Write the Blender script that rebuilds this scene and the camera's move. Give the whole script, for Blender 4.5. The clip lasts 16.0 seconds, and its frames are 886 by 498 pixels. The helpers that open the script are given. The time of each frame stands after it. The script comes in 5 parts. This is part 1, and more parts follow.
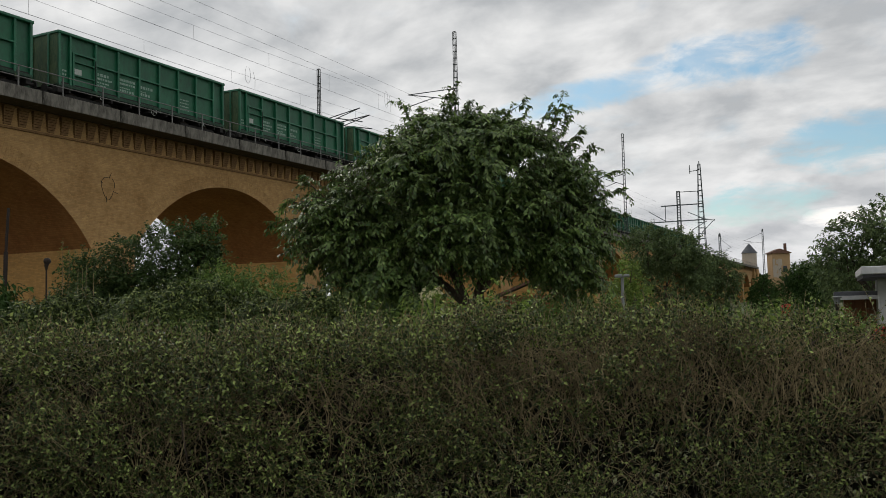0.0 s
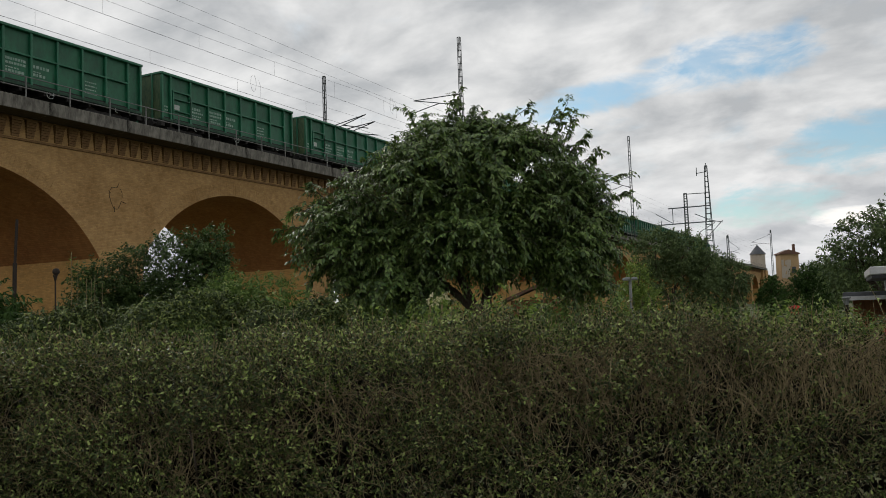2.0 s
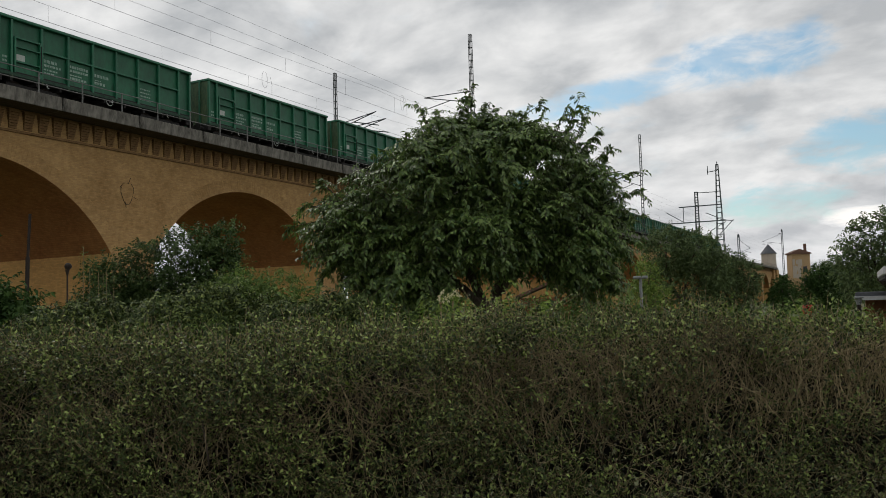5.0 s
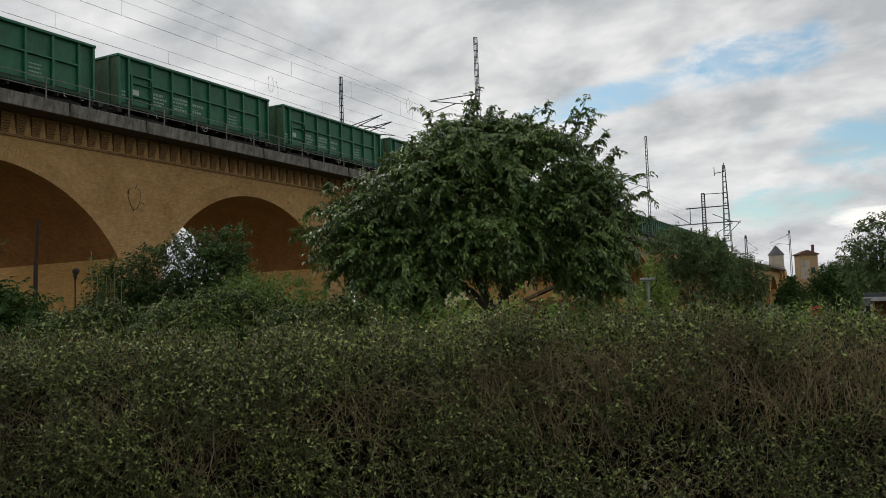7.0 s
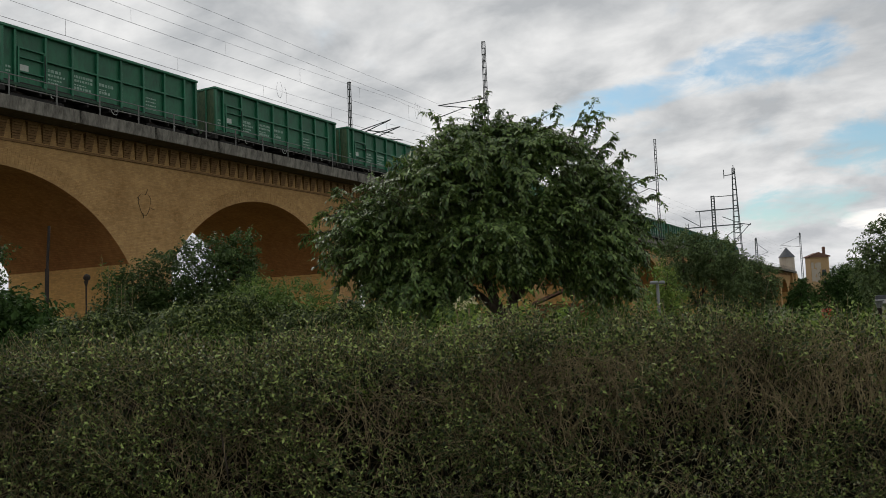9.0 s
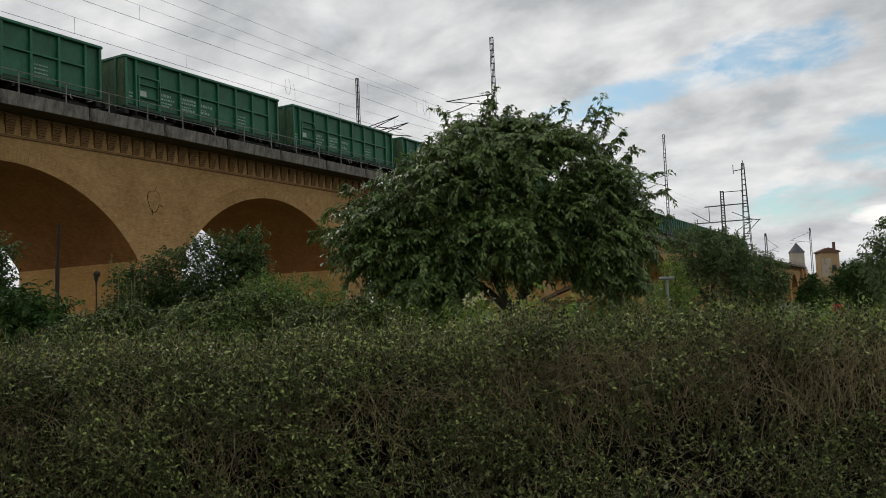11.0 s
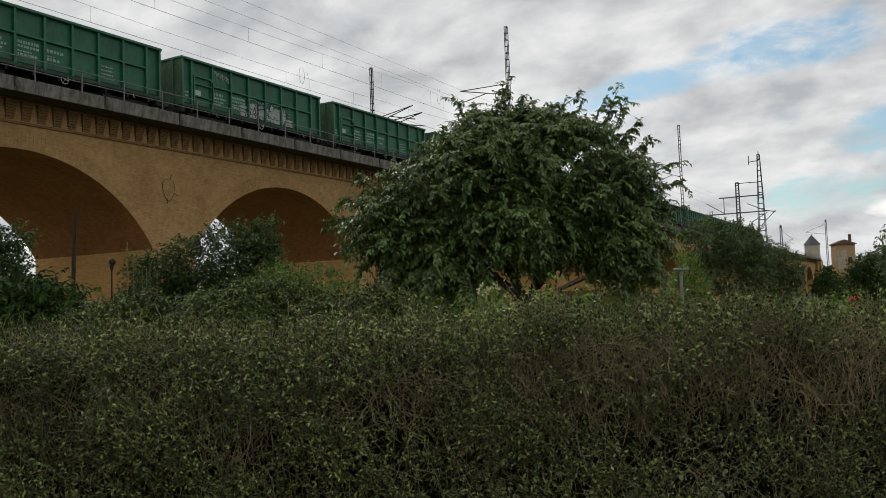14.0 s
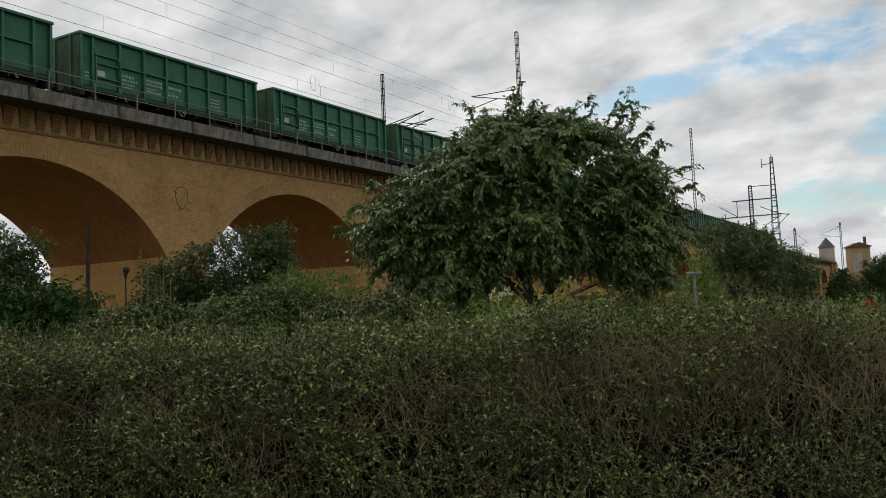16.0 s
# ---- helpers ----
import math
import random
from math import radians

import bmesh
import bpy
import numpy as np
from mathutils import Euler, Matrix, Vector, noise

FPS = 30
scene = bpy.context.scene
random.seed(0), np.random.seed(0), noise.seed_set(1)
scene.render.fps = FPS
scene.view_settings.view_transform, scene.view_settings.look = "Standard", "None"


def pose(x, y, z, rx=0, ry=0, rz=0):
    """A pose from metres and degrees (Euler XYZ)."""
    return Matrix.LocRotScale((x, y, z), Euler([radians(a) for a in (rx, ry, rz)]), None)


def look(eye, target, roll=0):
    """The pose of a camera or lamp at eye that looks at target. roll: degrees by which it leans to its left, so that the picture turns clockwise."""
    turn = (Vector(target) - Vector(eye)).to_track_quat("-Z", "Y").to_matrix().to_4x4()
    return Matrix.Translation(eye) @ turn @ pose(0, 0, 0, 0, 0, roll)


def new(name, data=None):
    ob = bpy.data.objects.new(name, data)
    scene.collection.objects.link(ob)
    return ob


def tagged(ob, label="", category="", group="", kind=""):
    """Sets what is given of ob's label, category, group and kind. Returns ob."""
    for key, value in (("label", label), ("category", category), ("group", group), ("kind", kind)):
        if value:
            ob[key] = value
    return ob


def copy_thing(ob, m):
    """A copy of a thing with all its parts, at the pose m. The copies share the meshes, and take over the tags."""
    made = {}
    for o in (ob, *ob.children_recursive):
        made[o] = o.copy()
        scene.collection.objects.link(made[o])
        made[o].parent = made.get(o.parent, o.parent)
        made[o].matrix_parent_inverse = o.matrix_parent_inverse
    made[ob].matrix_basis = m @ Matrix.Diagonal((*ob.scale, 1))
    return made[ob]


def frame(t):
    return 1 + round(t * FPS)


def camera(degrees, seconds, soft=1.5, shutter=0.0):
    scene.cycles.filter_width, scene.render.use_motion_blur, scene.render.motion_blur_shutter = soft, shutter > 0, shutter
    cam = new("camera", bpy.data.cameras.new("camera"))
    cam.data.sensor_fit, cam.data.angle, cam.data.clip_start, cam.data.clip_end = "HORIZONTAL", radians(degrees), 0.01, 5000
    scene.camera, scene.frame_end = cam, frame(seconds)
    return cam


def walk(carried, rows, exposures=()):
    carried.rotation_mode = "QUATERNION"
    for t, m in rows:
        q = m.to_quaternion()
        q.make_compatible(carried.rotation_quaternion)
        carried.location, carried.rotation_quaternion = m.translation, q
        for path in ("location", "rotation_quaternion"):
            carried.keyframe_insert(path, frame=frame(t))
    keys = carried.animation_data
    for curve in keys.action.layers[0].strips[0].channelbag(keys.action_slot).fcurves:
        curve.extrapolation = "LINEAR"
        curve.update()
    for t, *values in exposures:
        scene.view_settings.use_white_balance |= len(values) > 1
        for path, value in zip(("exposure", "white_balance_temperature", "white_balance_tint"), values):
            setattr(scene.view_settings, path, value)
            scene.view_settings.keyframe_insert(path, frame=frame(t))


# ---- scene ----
LENS = 54.9
EYE = 1.65

# time, heading from the viaduct's line, tilt, lean (degrees), sway of the hand (m)
PATH = [
    (0, 26.356, 3.740, -1.456, -0.000, -0.000, 0.000),
    (0.5, 26.443, 3.773, -1.647, -0.002, -0.005, 0.002),
    (1, 26.547, 3.977, -1.892, -0.002, -0.006, 0.003),
    (1.5, 26.695, 4.030, -2.060, -0.000, -0.006, 0.003),
    (2, 26.839, 4.109, -2.166, -0.002, -0.008, 0.004),
    (2.5, 26.952, 4.138, -2.145, -0.003, -0.005, 0.004),
    (3, 27.094, 4.123, -2.088, -0.002, -0.002, 0.002),
    (3.5, 27.240, 4.040, -1.948, -0.003, 0.002, 0.001),
    (4, 27.320, 3.952, -1.804, -0.002, 0.009, -0.002),
    (6.5, 27.824, 4.047, -1.922, -0.003, 0.011, 0.000),
    (7, 27.925, 4.166, -2.044, -0.001, 0.012, 0.001),
    (7.5, 28.101, 4.302, -2.203, -0.004, 0.011, 0.001),
    (8, 28.341, 4.417, -2.321, -0.004, 0.008, 0.002),
    (8.5, 28.521, 4.466, -2.394, -0.005, 0.007, 0.003),
    (9, 28.530, 4.474, -2.315, -0.003, 0.010, 0.001),
    (11.5, 29.302, 4.155, -2.362, -0.001, 0.015, -0.000),
    (12, 29.463, 4.049, -2.226, -0.001, 0.018, -0.001),
    (12.5, 29.599, 3.911, -2.097, -0.000, 0.023, -0.002),
    (13, 29.739, 3.781, -2.068, -0.002, 0.022, -0.001),
    (13.5, 29.854, 3.709, -2.010, -0.000, 0.024, -0.004),
    (14, 30.010, 3.606, -2.032, -0.000, 0.030, -0.005),
    (14.5, 30.241, 3.552, -2.138, 0.002, 0.029, -0.004),
    (15, 30.457, 3.761, -2.273, 0.002, 0.029, -0.005),
    (15.5, 30.663, 3.911, -2.360, 0.004, 0.027, -0.004),
    (16, 30.813, 4.011, -2.394, -0.000, 0.026, -0.004),
]


def carried_pose(yaw, tilt, lean, ex, ey, ez):
    eye = Vector((ex, ey, EYE + ez))
    a, b = radians(yaw), radians(tilt)
    way = Vector((math.cos(a) * math.cos(b), math.sin(a) * math.cos(b), math.sin(b)))
    return look(eye, eye + 10 * way, lean)


cam = camera(LENS, 16.0, soft=0.7)
walk(cam, [(r[0], carried_pose(*r[1:])) for r in PATH], exposures=[(0.0, 0.2), (16.0, 0.2)])

# ---------------------------------------------------------------- light
SUN_AZ, SUN_EL = 62.0, 38.0


def sun_way():
    a, e = radians(SUN_AZ), radians(SUN_EL)
    return Vector((math.cos(a) * math.cos(e), math.sin(a) * math.cos(e), math.sin(e)))


def make_world():
    w = bpy.data.worlds.new("cloudy_sky")
    w.use_nodes = True
    scene.world = w
    nt = w.node_tree
    N, L = nt.nodes, nt.links
    N.clear()

    def node(kind, **kw):
        n = N.new(kind)
        for k, v in kw.items():
            if k == "operation":
                n.operation = v
            elif k == "blend_type":
                n.blend_type = v
        return n

    def math_(op, a, b=None, c=None, clamp=False):
        n = N.new("ShaderNodeMath")
        n.operation, n.use_clamp = op, clamp
        for i, v in enumerate((a, b, c)):
            if v is None:
                continue
            if isinstance(v, (int, float)):
                n.inputs[i].default_value = v
            else:
                L.new(v, n.inputs[i])
        return n.outputs[0]

    tc = N.new("ShaderNodeTexCoord")
    sep = N.new("ShaderNodeSeparateXYZ")
    L.new(tc.outputs["Generated"], sep.inputs[0])
    zz = math_("ADD", math_("MAXIMUM", sep.outputs[2], 0.0), 0.35)
    com = N.new("ShaderNodeCombineXYZ")
    px, py = math_("DIVIDE", sep.outputs[0], zz), math_("DIVIDE", sep.outputs[1], zz)
    L.new(px, com.inputs[0])
    L.new(py, com.inputs[1])

    def clouds(scale, detail, rough, dist, off, lac=2.1):
        mp = N.new("ShaderNodeMapping")
        mp.inputs["Location"].default_value = off
        mp.inputs["Rotation"].default_value = (0, 0, radians(-24))
        mp.inputs["Scale"].default_value = (1.15, 0.88, 1)
        L.new(com.outputs[0], mp.inputs[0])
        n = N.new("ShaderNodeTexNoise")
        n.inputs["Scale"].default_value = scale
        n.inputs["Detail"].default_value = detail
        n.inputs["Roughness"].default_value = rough
        n.inputs["Distortion"].default_value = dist
        n.inputs["Lacunarity"].default_value = lac
        L.new(mp.outputs[0], n.inputs["Vector"])
        return n.outputs["Fac"]

    # openings in the cover, each a soft round hole in the cloud deck
    cover = clouds(1.7, 9, 0.55, 0.25, (3.1, 7.7, 0))
    fine = clouds(7.5, 8, 0.54, 0.25, (1.3, 2.2, 0))
    ragged = clouds(8.0, 9, 0.60, 0.4, (0.3, 5.2, 0))
    gap = None
    for cx, cy, rx, ry, amount in GAPS:
        va = math_("MULTIPLY", math_("SUBTRACT", px, cx), 1.0 / rx)
        vb = math_("MULTIPLY", math_("SUBTRACT", py, cy), 1.0 / ry)
        r2 = math_("ADD", math_("MULTIPLY", va, va), math_("MULTIPLY", vb, vb))
        g = math_("SUBTRACT", 1.0, math_("ADD", r2, math_("MULTIPLY", math_("SUBTRACT", ragged, 0.5), 2.4)), clamp=True)
        g = math_("MULTIPLY", g, amount)
        gap = g if gap is None else math_("MAXIMUM", gap, g)
    dens = math_("ADD", math_("MULTIPLY", cover, 0.70), math_("MULTIPLY", fine, 0.70))
    dens = math_("SUBTRACT", dens, math_("MULTIPLY", gap, 0.46))
    ramp = N.new("ShaderNodeMapRange")
    ramp.interpolation_type = "SMOOTHSTEP"
    ramp.inputs["From Min"].default_value, ramp.inputs["From Max"].default_value = 0.20, 0.66
    L.new(dens, ramp.inputs[0])
    mask = ramp.outputs[0]

    # grey undersides and bright thin edges
    tone = clouds(5.0, 9, 0.52, 0.2, (9.4, 1.2, 0))
    cr = N.new("ShaderNodeValToRGB")
    cr.color_ramp.elements[0].position, cr.color_ramp.elements[0].color = 0.34, (*CLOUD_LOW, 1)
    cr.color_ramp.elements[1].position, cr.color_ramp.elements[1].color = 0.64, (*CLOUD_HIGH, 1)
    cr.color_ramp.elements.new(0.95).color = (1.0, 0.96, 0.90, 1)
    for cx, cy, rx, ry, amount in GLOWS:
        va = math_("MULTIPLY", math_("SUBTRACT", px, cx), 1.0 / rx)
        vb = math_("MULTIPLY", math_("SUBTRACT", py, cy), 1.0 / ry)
        r2 = math_("ADD", math_("MULTIPLY", va, va), math_("MULTIPLY", vb, vb))
        g = math_("SUBTRACT", 1.0, math_("ADD", r2, math_("MULTIPLY", math_("SUBTRACT", ragged, 0.5), 3.0)), clamp=True)
        tone = math_("ADD", tone, math_("MULTIPLY", g, amount))
    L.new(tone, cr.inputs[0])
    # warm glow low over the far end of the valley
    low = N.new("ShaderNodeMapRange")
    low.inputs["From Min"].default_value, low.inputs["From Max"].default_value = 0.02, 0.16
    low.inputs["To Min"].default_value, low.inputs["To Max"].default_value = 1.0, 0.0
    L.new(sep.outputs[2], low.inputs[0])
    warm = N.new("ShaderNodeMix")
    warm.data_type = "RGBA"
    L.new(math_("MULTIPLY", low.outputs[0], 0.3), warm.inputs[0])
    L.new(cr.outputs[0], warm.inputs[6])
    warm.inputs[7].default_value = (0.60, 0.60, 0.64, 1)

    sky = N.new("ShaderNodeTexSky")
    sky.sky_type, sky.sun_disc = "NISHITA", False
    sky.sun_elevation, sky.sun_rotation = radians(SUN_EL), radians(90 - SUN_AZ)
    sky.air_density, sky.dust_density, sky.ozone_density = 1.0, 1.2, 0.25
    b1, b2 = N.new("ShaderNodeBackground"), N.new("ShaderNodeBackground")
    clear = N.new("ShaderNodeMix")
    clear.data_type, clear.blend_type = "RGBA", "MULTIPLY"
    clear.inputs[0].default_value = 1.0
    L.new(sky.outputs[0], clear.inputs[6])
    clear.inputs[7].default_value = (0.85, 1.015, 1.01, 1)
    L.new(clear.outputs[2], b1.inputs[0])
    b1.inputs[1].default_value = SKY_STRENGTH
    L.new(warm.outputs[2], b2.inputs[0])
    b2.inputs[1].default_value = CLOUD_STRENGTH
    mx = N.new("ShaderNodeMixShader")
    L.new(mask, mx.inputs[0])
    L.new(b1.outputs[0], mx.inputs[1])
    L.new(b2.outputs[0], mx.inputs[2])
    out = N.new("ShaderNodeOutputWorld")
    L.new(mx.outputs[0], out.inputs[0])


# centre and radii of the holes in the cloud deck, on the plane of the clouds
GAPS = [(1.575, 0.20, 0.11, 0.17, 1.0), (1.60, 0.42, 0.07, 0.25, 0.9), (1.53, 0.33, 0.03, 0.05, 0.7), (1.945, 0.02, 0.19, 0.17, 1.0), (2.20, 0.20, 0.16, 0.24, 0.95), (1.58, 0.62, 0.03, 0.05, 0.5)]
# thin places where the light comes through the cover
GLOWS = [(2.30, 0.045, 0.06, 0.10, 0.62)]
CLOUD_LOW, CLOUD_HIGH = (0.41, 0.425, 0.44), (0.74, 0.74, 0.735)
CLOUD_STRENGTH, SKY_STRENGTH = 1.0, 0.10
make_world()

sun = new("sun", bpy.data.lights.new("sun", "SUN"))
sun.data.energy, sun.data.angle, sun.data.color = 0.7, radians(14), (1.0, 0.95, 0.87)
sun.matrix_basis = look(40 * sun_way(), (0, 0, 0))

# ---------------------------------------------------------------- materials


def material(name, dark, light, rough=0.8, metal=0.0, scale=2.0, fine=30.0, bump=0.3, depth=0.01, streak=(1, 1, 1), spec=0.4):
    """Two colours mixed by a coarse and a fine noise in metres, with relief from the fine one."""
    m = bpy.data.materials.new(name)
    m.use_nodes = True
    nt = m.node_tree
    N, L = nt.nodes, nt.links
    b = N["Principled BSDF"]
    tc = N.new("ShaderNodeTexCoord")
    mp = N.new("ShaderNodeMapping")
    mp.inputs["Scale"].default_value = streak
    L.new(tc.outputs["Object"], mp.inputs[0])
    n1, n2 = N.new("ShaderNodeTexNoise"), N.new("ShaderNodeTexNoise")
    for n, s, d in ((n1, scale, 5), (n2, fine, 6)):
        n.inputs["Scale"].default_value, n.inputs["Detail"].default_value = s, d
        n.inputs["Roughness"].default_value = 0.62
        L.new(mp.outputs[0], n.inputs["Vector"])
    mix = N.new("ShaderNodeMath")
    mix.operation = "MULTIPLY_ADD"
    L.new(n2.outputs["Fac"], mix.inputs[0])
    mix.inputs[1].default_value = 0.5
    half = N.new("ShaderNodeMath")
    half.operation = "MULTIPLY"
    half.inputs[1].default_value = 0.5
    L.new(n1.outputs["Fac"], half.inputs[0])
    L.new(half.outputs[0], mix.inputs[2])
    cr = N.new("ShaderNodeValToRGB")
    cr.color_ramp.elements[0].position, cr.color_ramp.elements[0].color = 0.34, (*dark, 1)
    cr.color_ramp.elements[1].position, cr.color_ramp.elements[1].color = 0.66, (*light, 1)
    L.new(mix.outputs[0], cr.inputs[0])
    L.new(cr.outputs[0], b.inputs["Base Color"])
    b.inputs["Roughness"].default_value, b.inputs["Metallic"].default_value = rough, metal
    b.inputs["Specular IOR Level"].default_value = spec
    bp = N.new("ShaderNodeBump")
    bp.inputs["Strength"].default_value, bp.inputs["Distance"].default_value = bump, depth
    L.new(n2.outputs["Fac"], bp.inputs["Height"])
    L.new(bp.outputs[0], b.inputs["Normal"])
    return m


def brick_material(name, dark, light, joint, plane="xz", rough=0.9, mortar=0.012, wash=0.65):
    """Brickwork of real size: courses of 77 mm, 250 mm stretchers, blotched by coarse weather stains."""
    m = material(name, dark, light, rough, scale=0.45, fine=3.5, bump=0.15, depth=0.01, spec=0.2)
    nt = m.node_tree
    N, L = nt.nodes, nt.links
    b = N["Principled BSDF"]
    tc = N.new("ShaderNodeTexCoord")
    sep, com = N.new("ShaderNodeSeparateXYZ"), N.new("ShaderNodeCombineXYZ")
    L.new(tc.outputs["Object"], sep.inputs[0])
    L.new(sep.outputs["XYZ".index(plane[0].upper())], com.inputs[0])
    L.new(sep.outputs["XYZ".index(plane[1].upper())], com.inputs[1])
    br = N.new("ShaderNodeTexBrick")
    br.inputs["Scale"].default_value = 1.0
    br.inputs["Brick Width"].default_value, br.inputs["Row Height"].default_value = 0.26, 0.077
    br.inputs["Mortar Size"].default_value, br.inputs["Mortar Smooth"].default_value = mortar, 0.4
    br.inputs["Color1"].default_value = (0.72, 0.72, 0.72, 1)
    br.inputs["Color2"].default_value = (1.12, 1.08, 1.0, 1)
    br.inputs["Mortar"].default_value = (*joint, 1)
    L.new(com.outputs[0], br.inputs["Vector"])
    old = b.inputs["Base Color"].links[0].from_socket
    mul = N.new("ShaderNodeMix")
    mul.data_type, mul.blend_type = "RGBA", "MULTIPLY"
    mul.inputs[0].default_value = wash
    L.new(old, mul.inputs[6])
    L.new(br.outputs["Color"], mul.inputs[7])
    L.new(mul.outputs[2], b.inputs["Base Color"])
    bp = N.new("ShaderNodeBump")
    bp.inputs["Strength"].default_value, bp.inputs["Distance"].default_value = 0.5, 0.006
    bp.invert = True
    L.new(br.outputs["Fac"], bp.inputs["Height"])
    L.new(b.inputs["Normal"].links[0].from_socket, bp.inputs["Normal"])
    L.new(bp.outputs[0], b.inputs["Normal"])
    return m


def leaf_material(name, dark, light, through_=0.3, rough=0.5, spec=0.2, mid=None):
    """Leaf blades that differ from one to the next and let some light through."""
    m = bpy.data.materials.new(name)
    m.use_nodes = True
    nt = m.node_tree
    N, L = nt.nodes, nt.links
    b = N["Principled BSDF"]
    g = N.new("ShaderNodeNewGeometry")
    cr = N.new("ShaderNodeValToRGB")
    cr.color_ramp.elements[0].position, cr.color_ramp.elements[0].color = 0.0, (*dark, 1)
    cr.color_ramp.elements[1].position, cr.color_ramp.elements[1].color = 0.9, (*light, 1)
    if mid:
        cr.color_ramp.elements.new(0.6).color = (*mid, 1)
    L.new(g.outputs["Random Per Island"], cr.inputs[0])
    tc = N.new("ShaderNodeTexCoord")
    n1 = N.new("ShaderNodeTexNoise")
    n1.inputs["Scale"].default_value = 1.3
    L.new(tc.outputs["Object"], n1.inputs["Vector"])
    hs = N.new("ShaderNodeHueSaturation")
    mr = N.new("ShaderNodeMapRange")
    mr.inputs["From Min"].default_value, mr.inputs["From Max"].default_value = 0.3, 0.7
    mr.inputs["To Min"].default_value, mr.inputs["To Max"].default_value = 0.7, 1.3
    L.new(n1.outputs["Fac"], mr.inputs[0])
    L.new(mr.outputs[0], hs.inputs["Value"])
    L.new(cr.outputs[0], hs.inputs["Color"])
    L.new(hs.outputs[0], b.inputs["Base Color"])
    b.inputs["Roughness"].default_value = rough
    b.inputs["Specular IOR Level"].default_value = spec
    t = N.new("ShaderNodeBsdfTranslucent")
    L.new(hs.outputs[0], t.inputs[0])
    mx = N.new("ShaderNodeMixShader")
    mx.inputs[0].default_value = through_
    L.new(b.outputs[0], mx.inputs[1])
    L.new(t.outputs[0], mx.inputs[2])
    L.new(mx.outputs[0], N["Material Output"].inputs[0])
    return m


M_WALL = brick_material("ochre_brick", (0.28, 0.166, 0.069), (0.47, 0.302, 0.136), (0.85, 0.8, 0.72))
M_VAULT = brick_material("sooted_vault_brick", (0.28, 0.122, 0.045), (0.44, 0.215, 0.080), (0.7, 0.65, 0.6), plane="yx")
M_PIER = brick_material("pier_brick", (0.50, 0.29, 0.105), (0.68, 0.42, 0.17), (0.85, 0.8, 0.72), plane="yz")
# The wall's ochre brick, darkened for the shade under the deck edge.
M_CORBEL = material("corbel_shade_brick", (0.125, 0.070, 0.031), (0.26, 0.155, 0.070), 0.9, scale=2.5, fine=18, spec=0.2)
M_CONCRETE = material("weathered_concrete", (0.016, 0.015, 0.012), (0.25, 0.235, 0.205), 0.92, scale=0.8, fine=4.5, bump=0.4, depth=0.02, streak=(1.6, 1.2, 0.45), spec=0.2)
# Concrete of the slab undersides, darkened to colour in the shade there.
M_SOFFIT = material("underside_shade_concrete", (0.05, 0.04, 0.03), (0.105, 0.085, 0.065), 0.95, scale=0.7, fine=5, bump=0.3, depth=0.01, spec=0.1)
M_BALLAST = material("ballast", (0.03, 0.026, 0.023), (0.11, 0.1, 0.09), 0.95, scale=4, fine=25, bump=0.8, depth=0.04)
M_STEEL = material("galvanised_steel", (0.10, 0.105, 0.105), (0.20, 0.21, 0.21), 0.55, 0.6, scale=3, fine=40)
M_RAILING = material("painted_railing", (0.10, 0.10, 0.095), (0.21, 0.21, 0.20), 0.6, 0.3, scale=3, fine=40)
M_MAST = material("mast_paint", (0.022, 0.026, 0.026), (0.055, 0.06, 0.06), 0.7, 0.0, scale=2, fine=30)
M_WIRE = material("dull_wire", (0.05, 0.052, 0.055), (0.10, 0.102, 0.105), 0.5, 0.5)
M_IRON = material("rusty_iron", (0.018, 0.014, 0.012), (0.05, 0.036, 0.028), 0.8, 0.3, scale=5, fine=50)
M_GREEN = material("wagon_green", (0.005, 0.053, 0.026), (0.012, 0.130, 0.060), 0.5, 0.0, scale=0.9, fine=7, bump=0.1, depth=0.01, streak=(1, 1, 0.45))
# Same wagon green, lighter: the light the ribs and rails catch is coloured in.
M_GREENLIT = material("wagon_rib_lit_green", (0.006, 0.070, 0.035), (0.015, 0.150, 0.073), 0.42, 0.0, scale=1.2, fine=9, bump=0.1, depth=0.01, streak=(1, 1, 0.5))
M_GREENEND = material("wagon_end_dusty", (0.012, 0.055, 0.028), (0.11, 0.145, 0.065), 0.7, 0.0, scale=1.5, fine=8, streak=(1, 1, 0.4))
M_SILL = material("grimy_sill_green", (0.010, 0.026, 0.016), (0.028, 0.075, 0.045), 0.8, scale=2, fine=12)
# Mast paint lightened to grey: the haze over distance is in the colour.
M_FARMAST = material("hazed_mast_paint", (0.055, 0.066, 0.066), (0.115, 0.13, 0.13), 0.7, scale=2, fine=20)
M_UNDER = material("underframe_black", (0.008, 0.008, 0.008), (0.028, 0.025, 0.022), 0.85, 0.0, scale=4, fine=30)
M_CHALK = material("faded_stencil", (0.06, 0.16, 0.11), (0.38, 0.47, 0.40), 0.7, scale=6, fine=18)
M_PLATE = material("pale_plate", (0.30, 0.34, 0.31), (0.48, 0.5, 0.46), 0.6, scale=5, fine=30)
M_SPRAY = material("spray_paint_white", (0.16, 0.20, 0.19), (0.42, 0.43, 0.43), 0.55, scale=3, fine=14)
M_SPRAYDARK = material("spray_paint_black", (0.008, 0.012, 0.011), (0.02, 0.024, 0.022), 0.5)
M_SPRAYMINT = material("spray_paint_mint", (0.12, 0.30, 0.20), (0.2, 0.42, 0.29), 0.55)
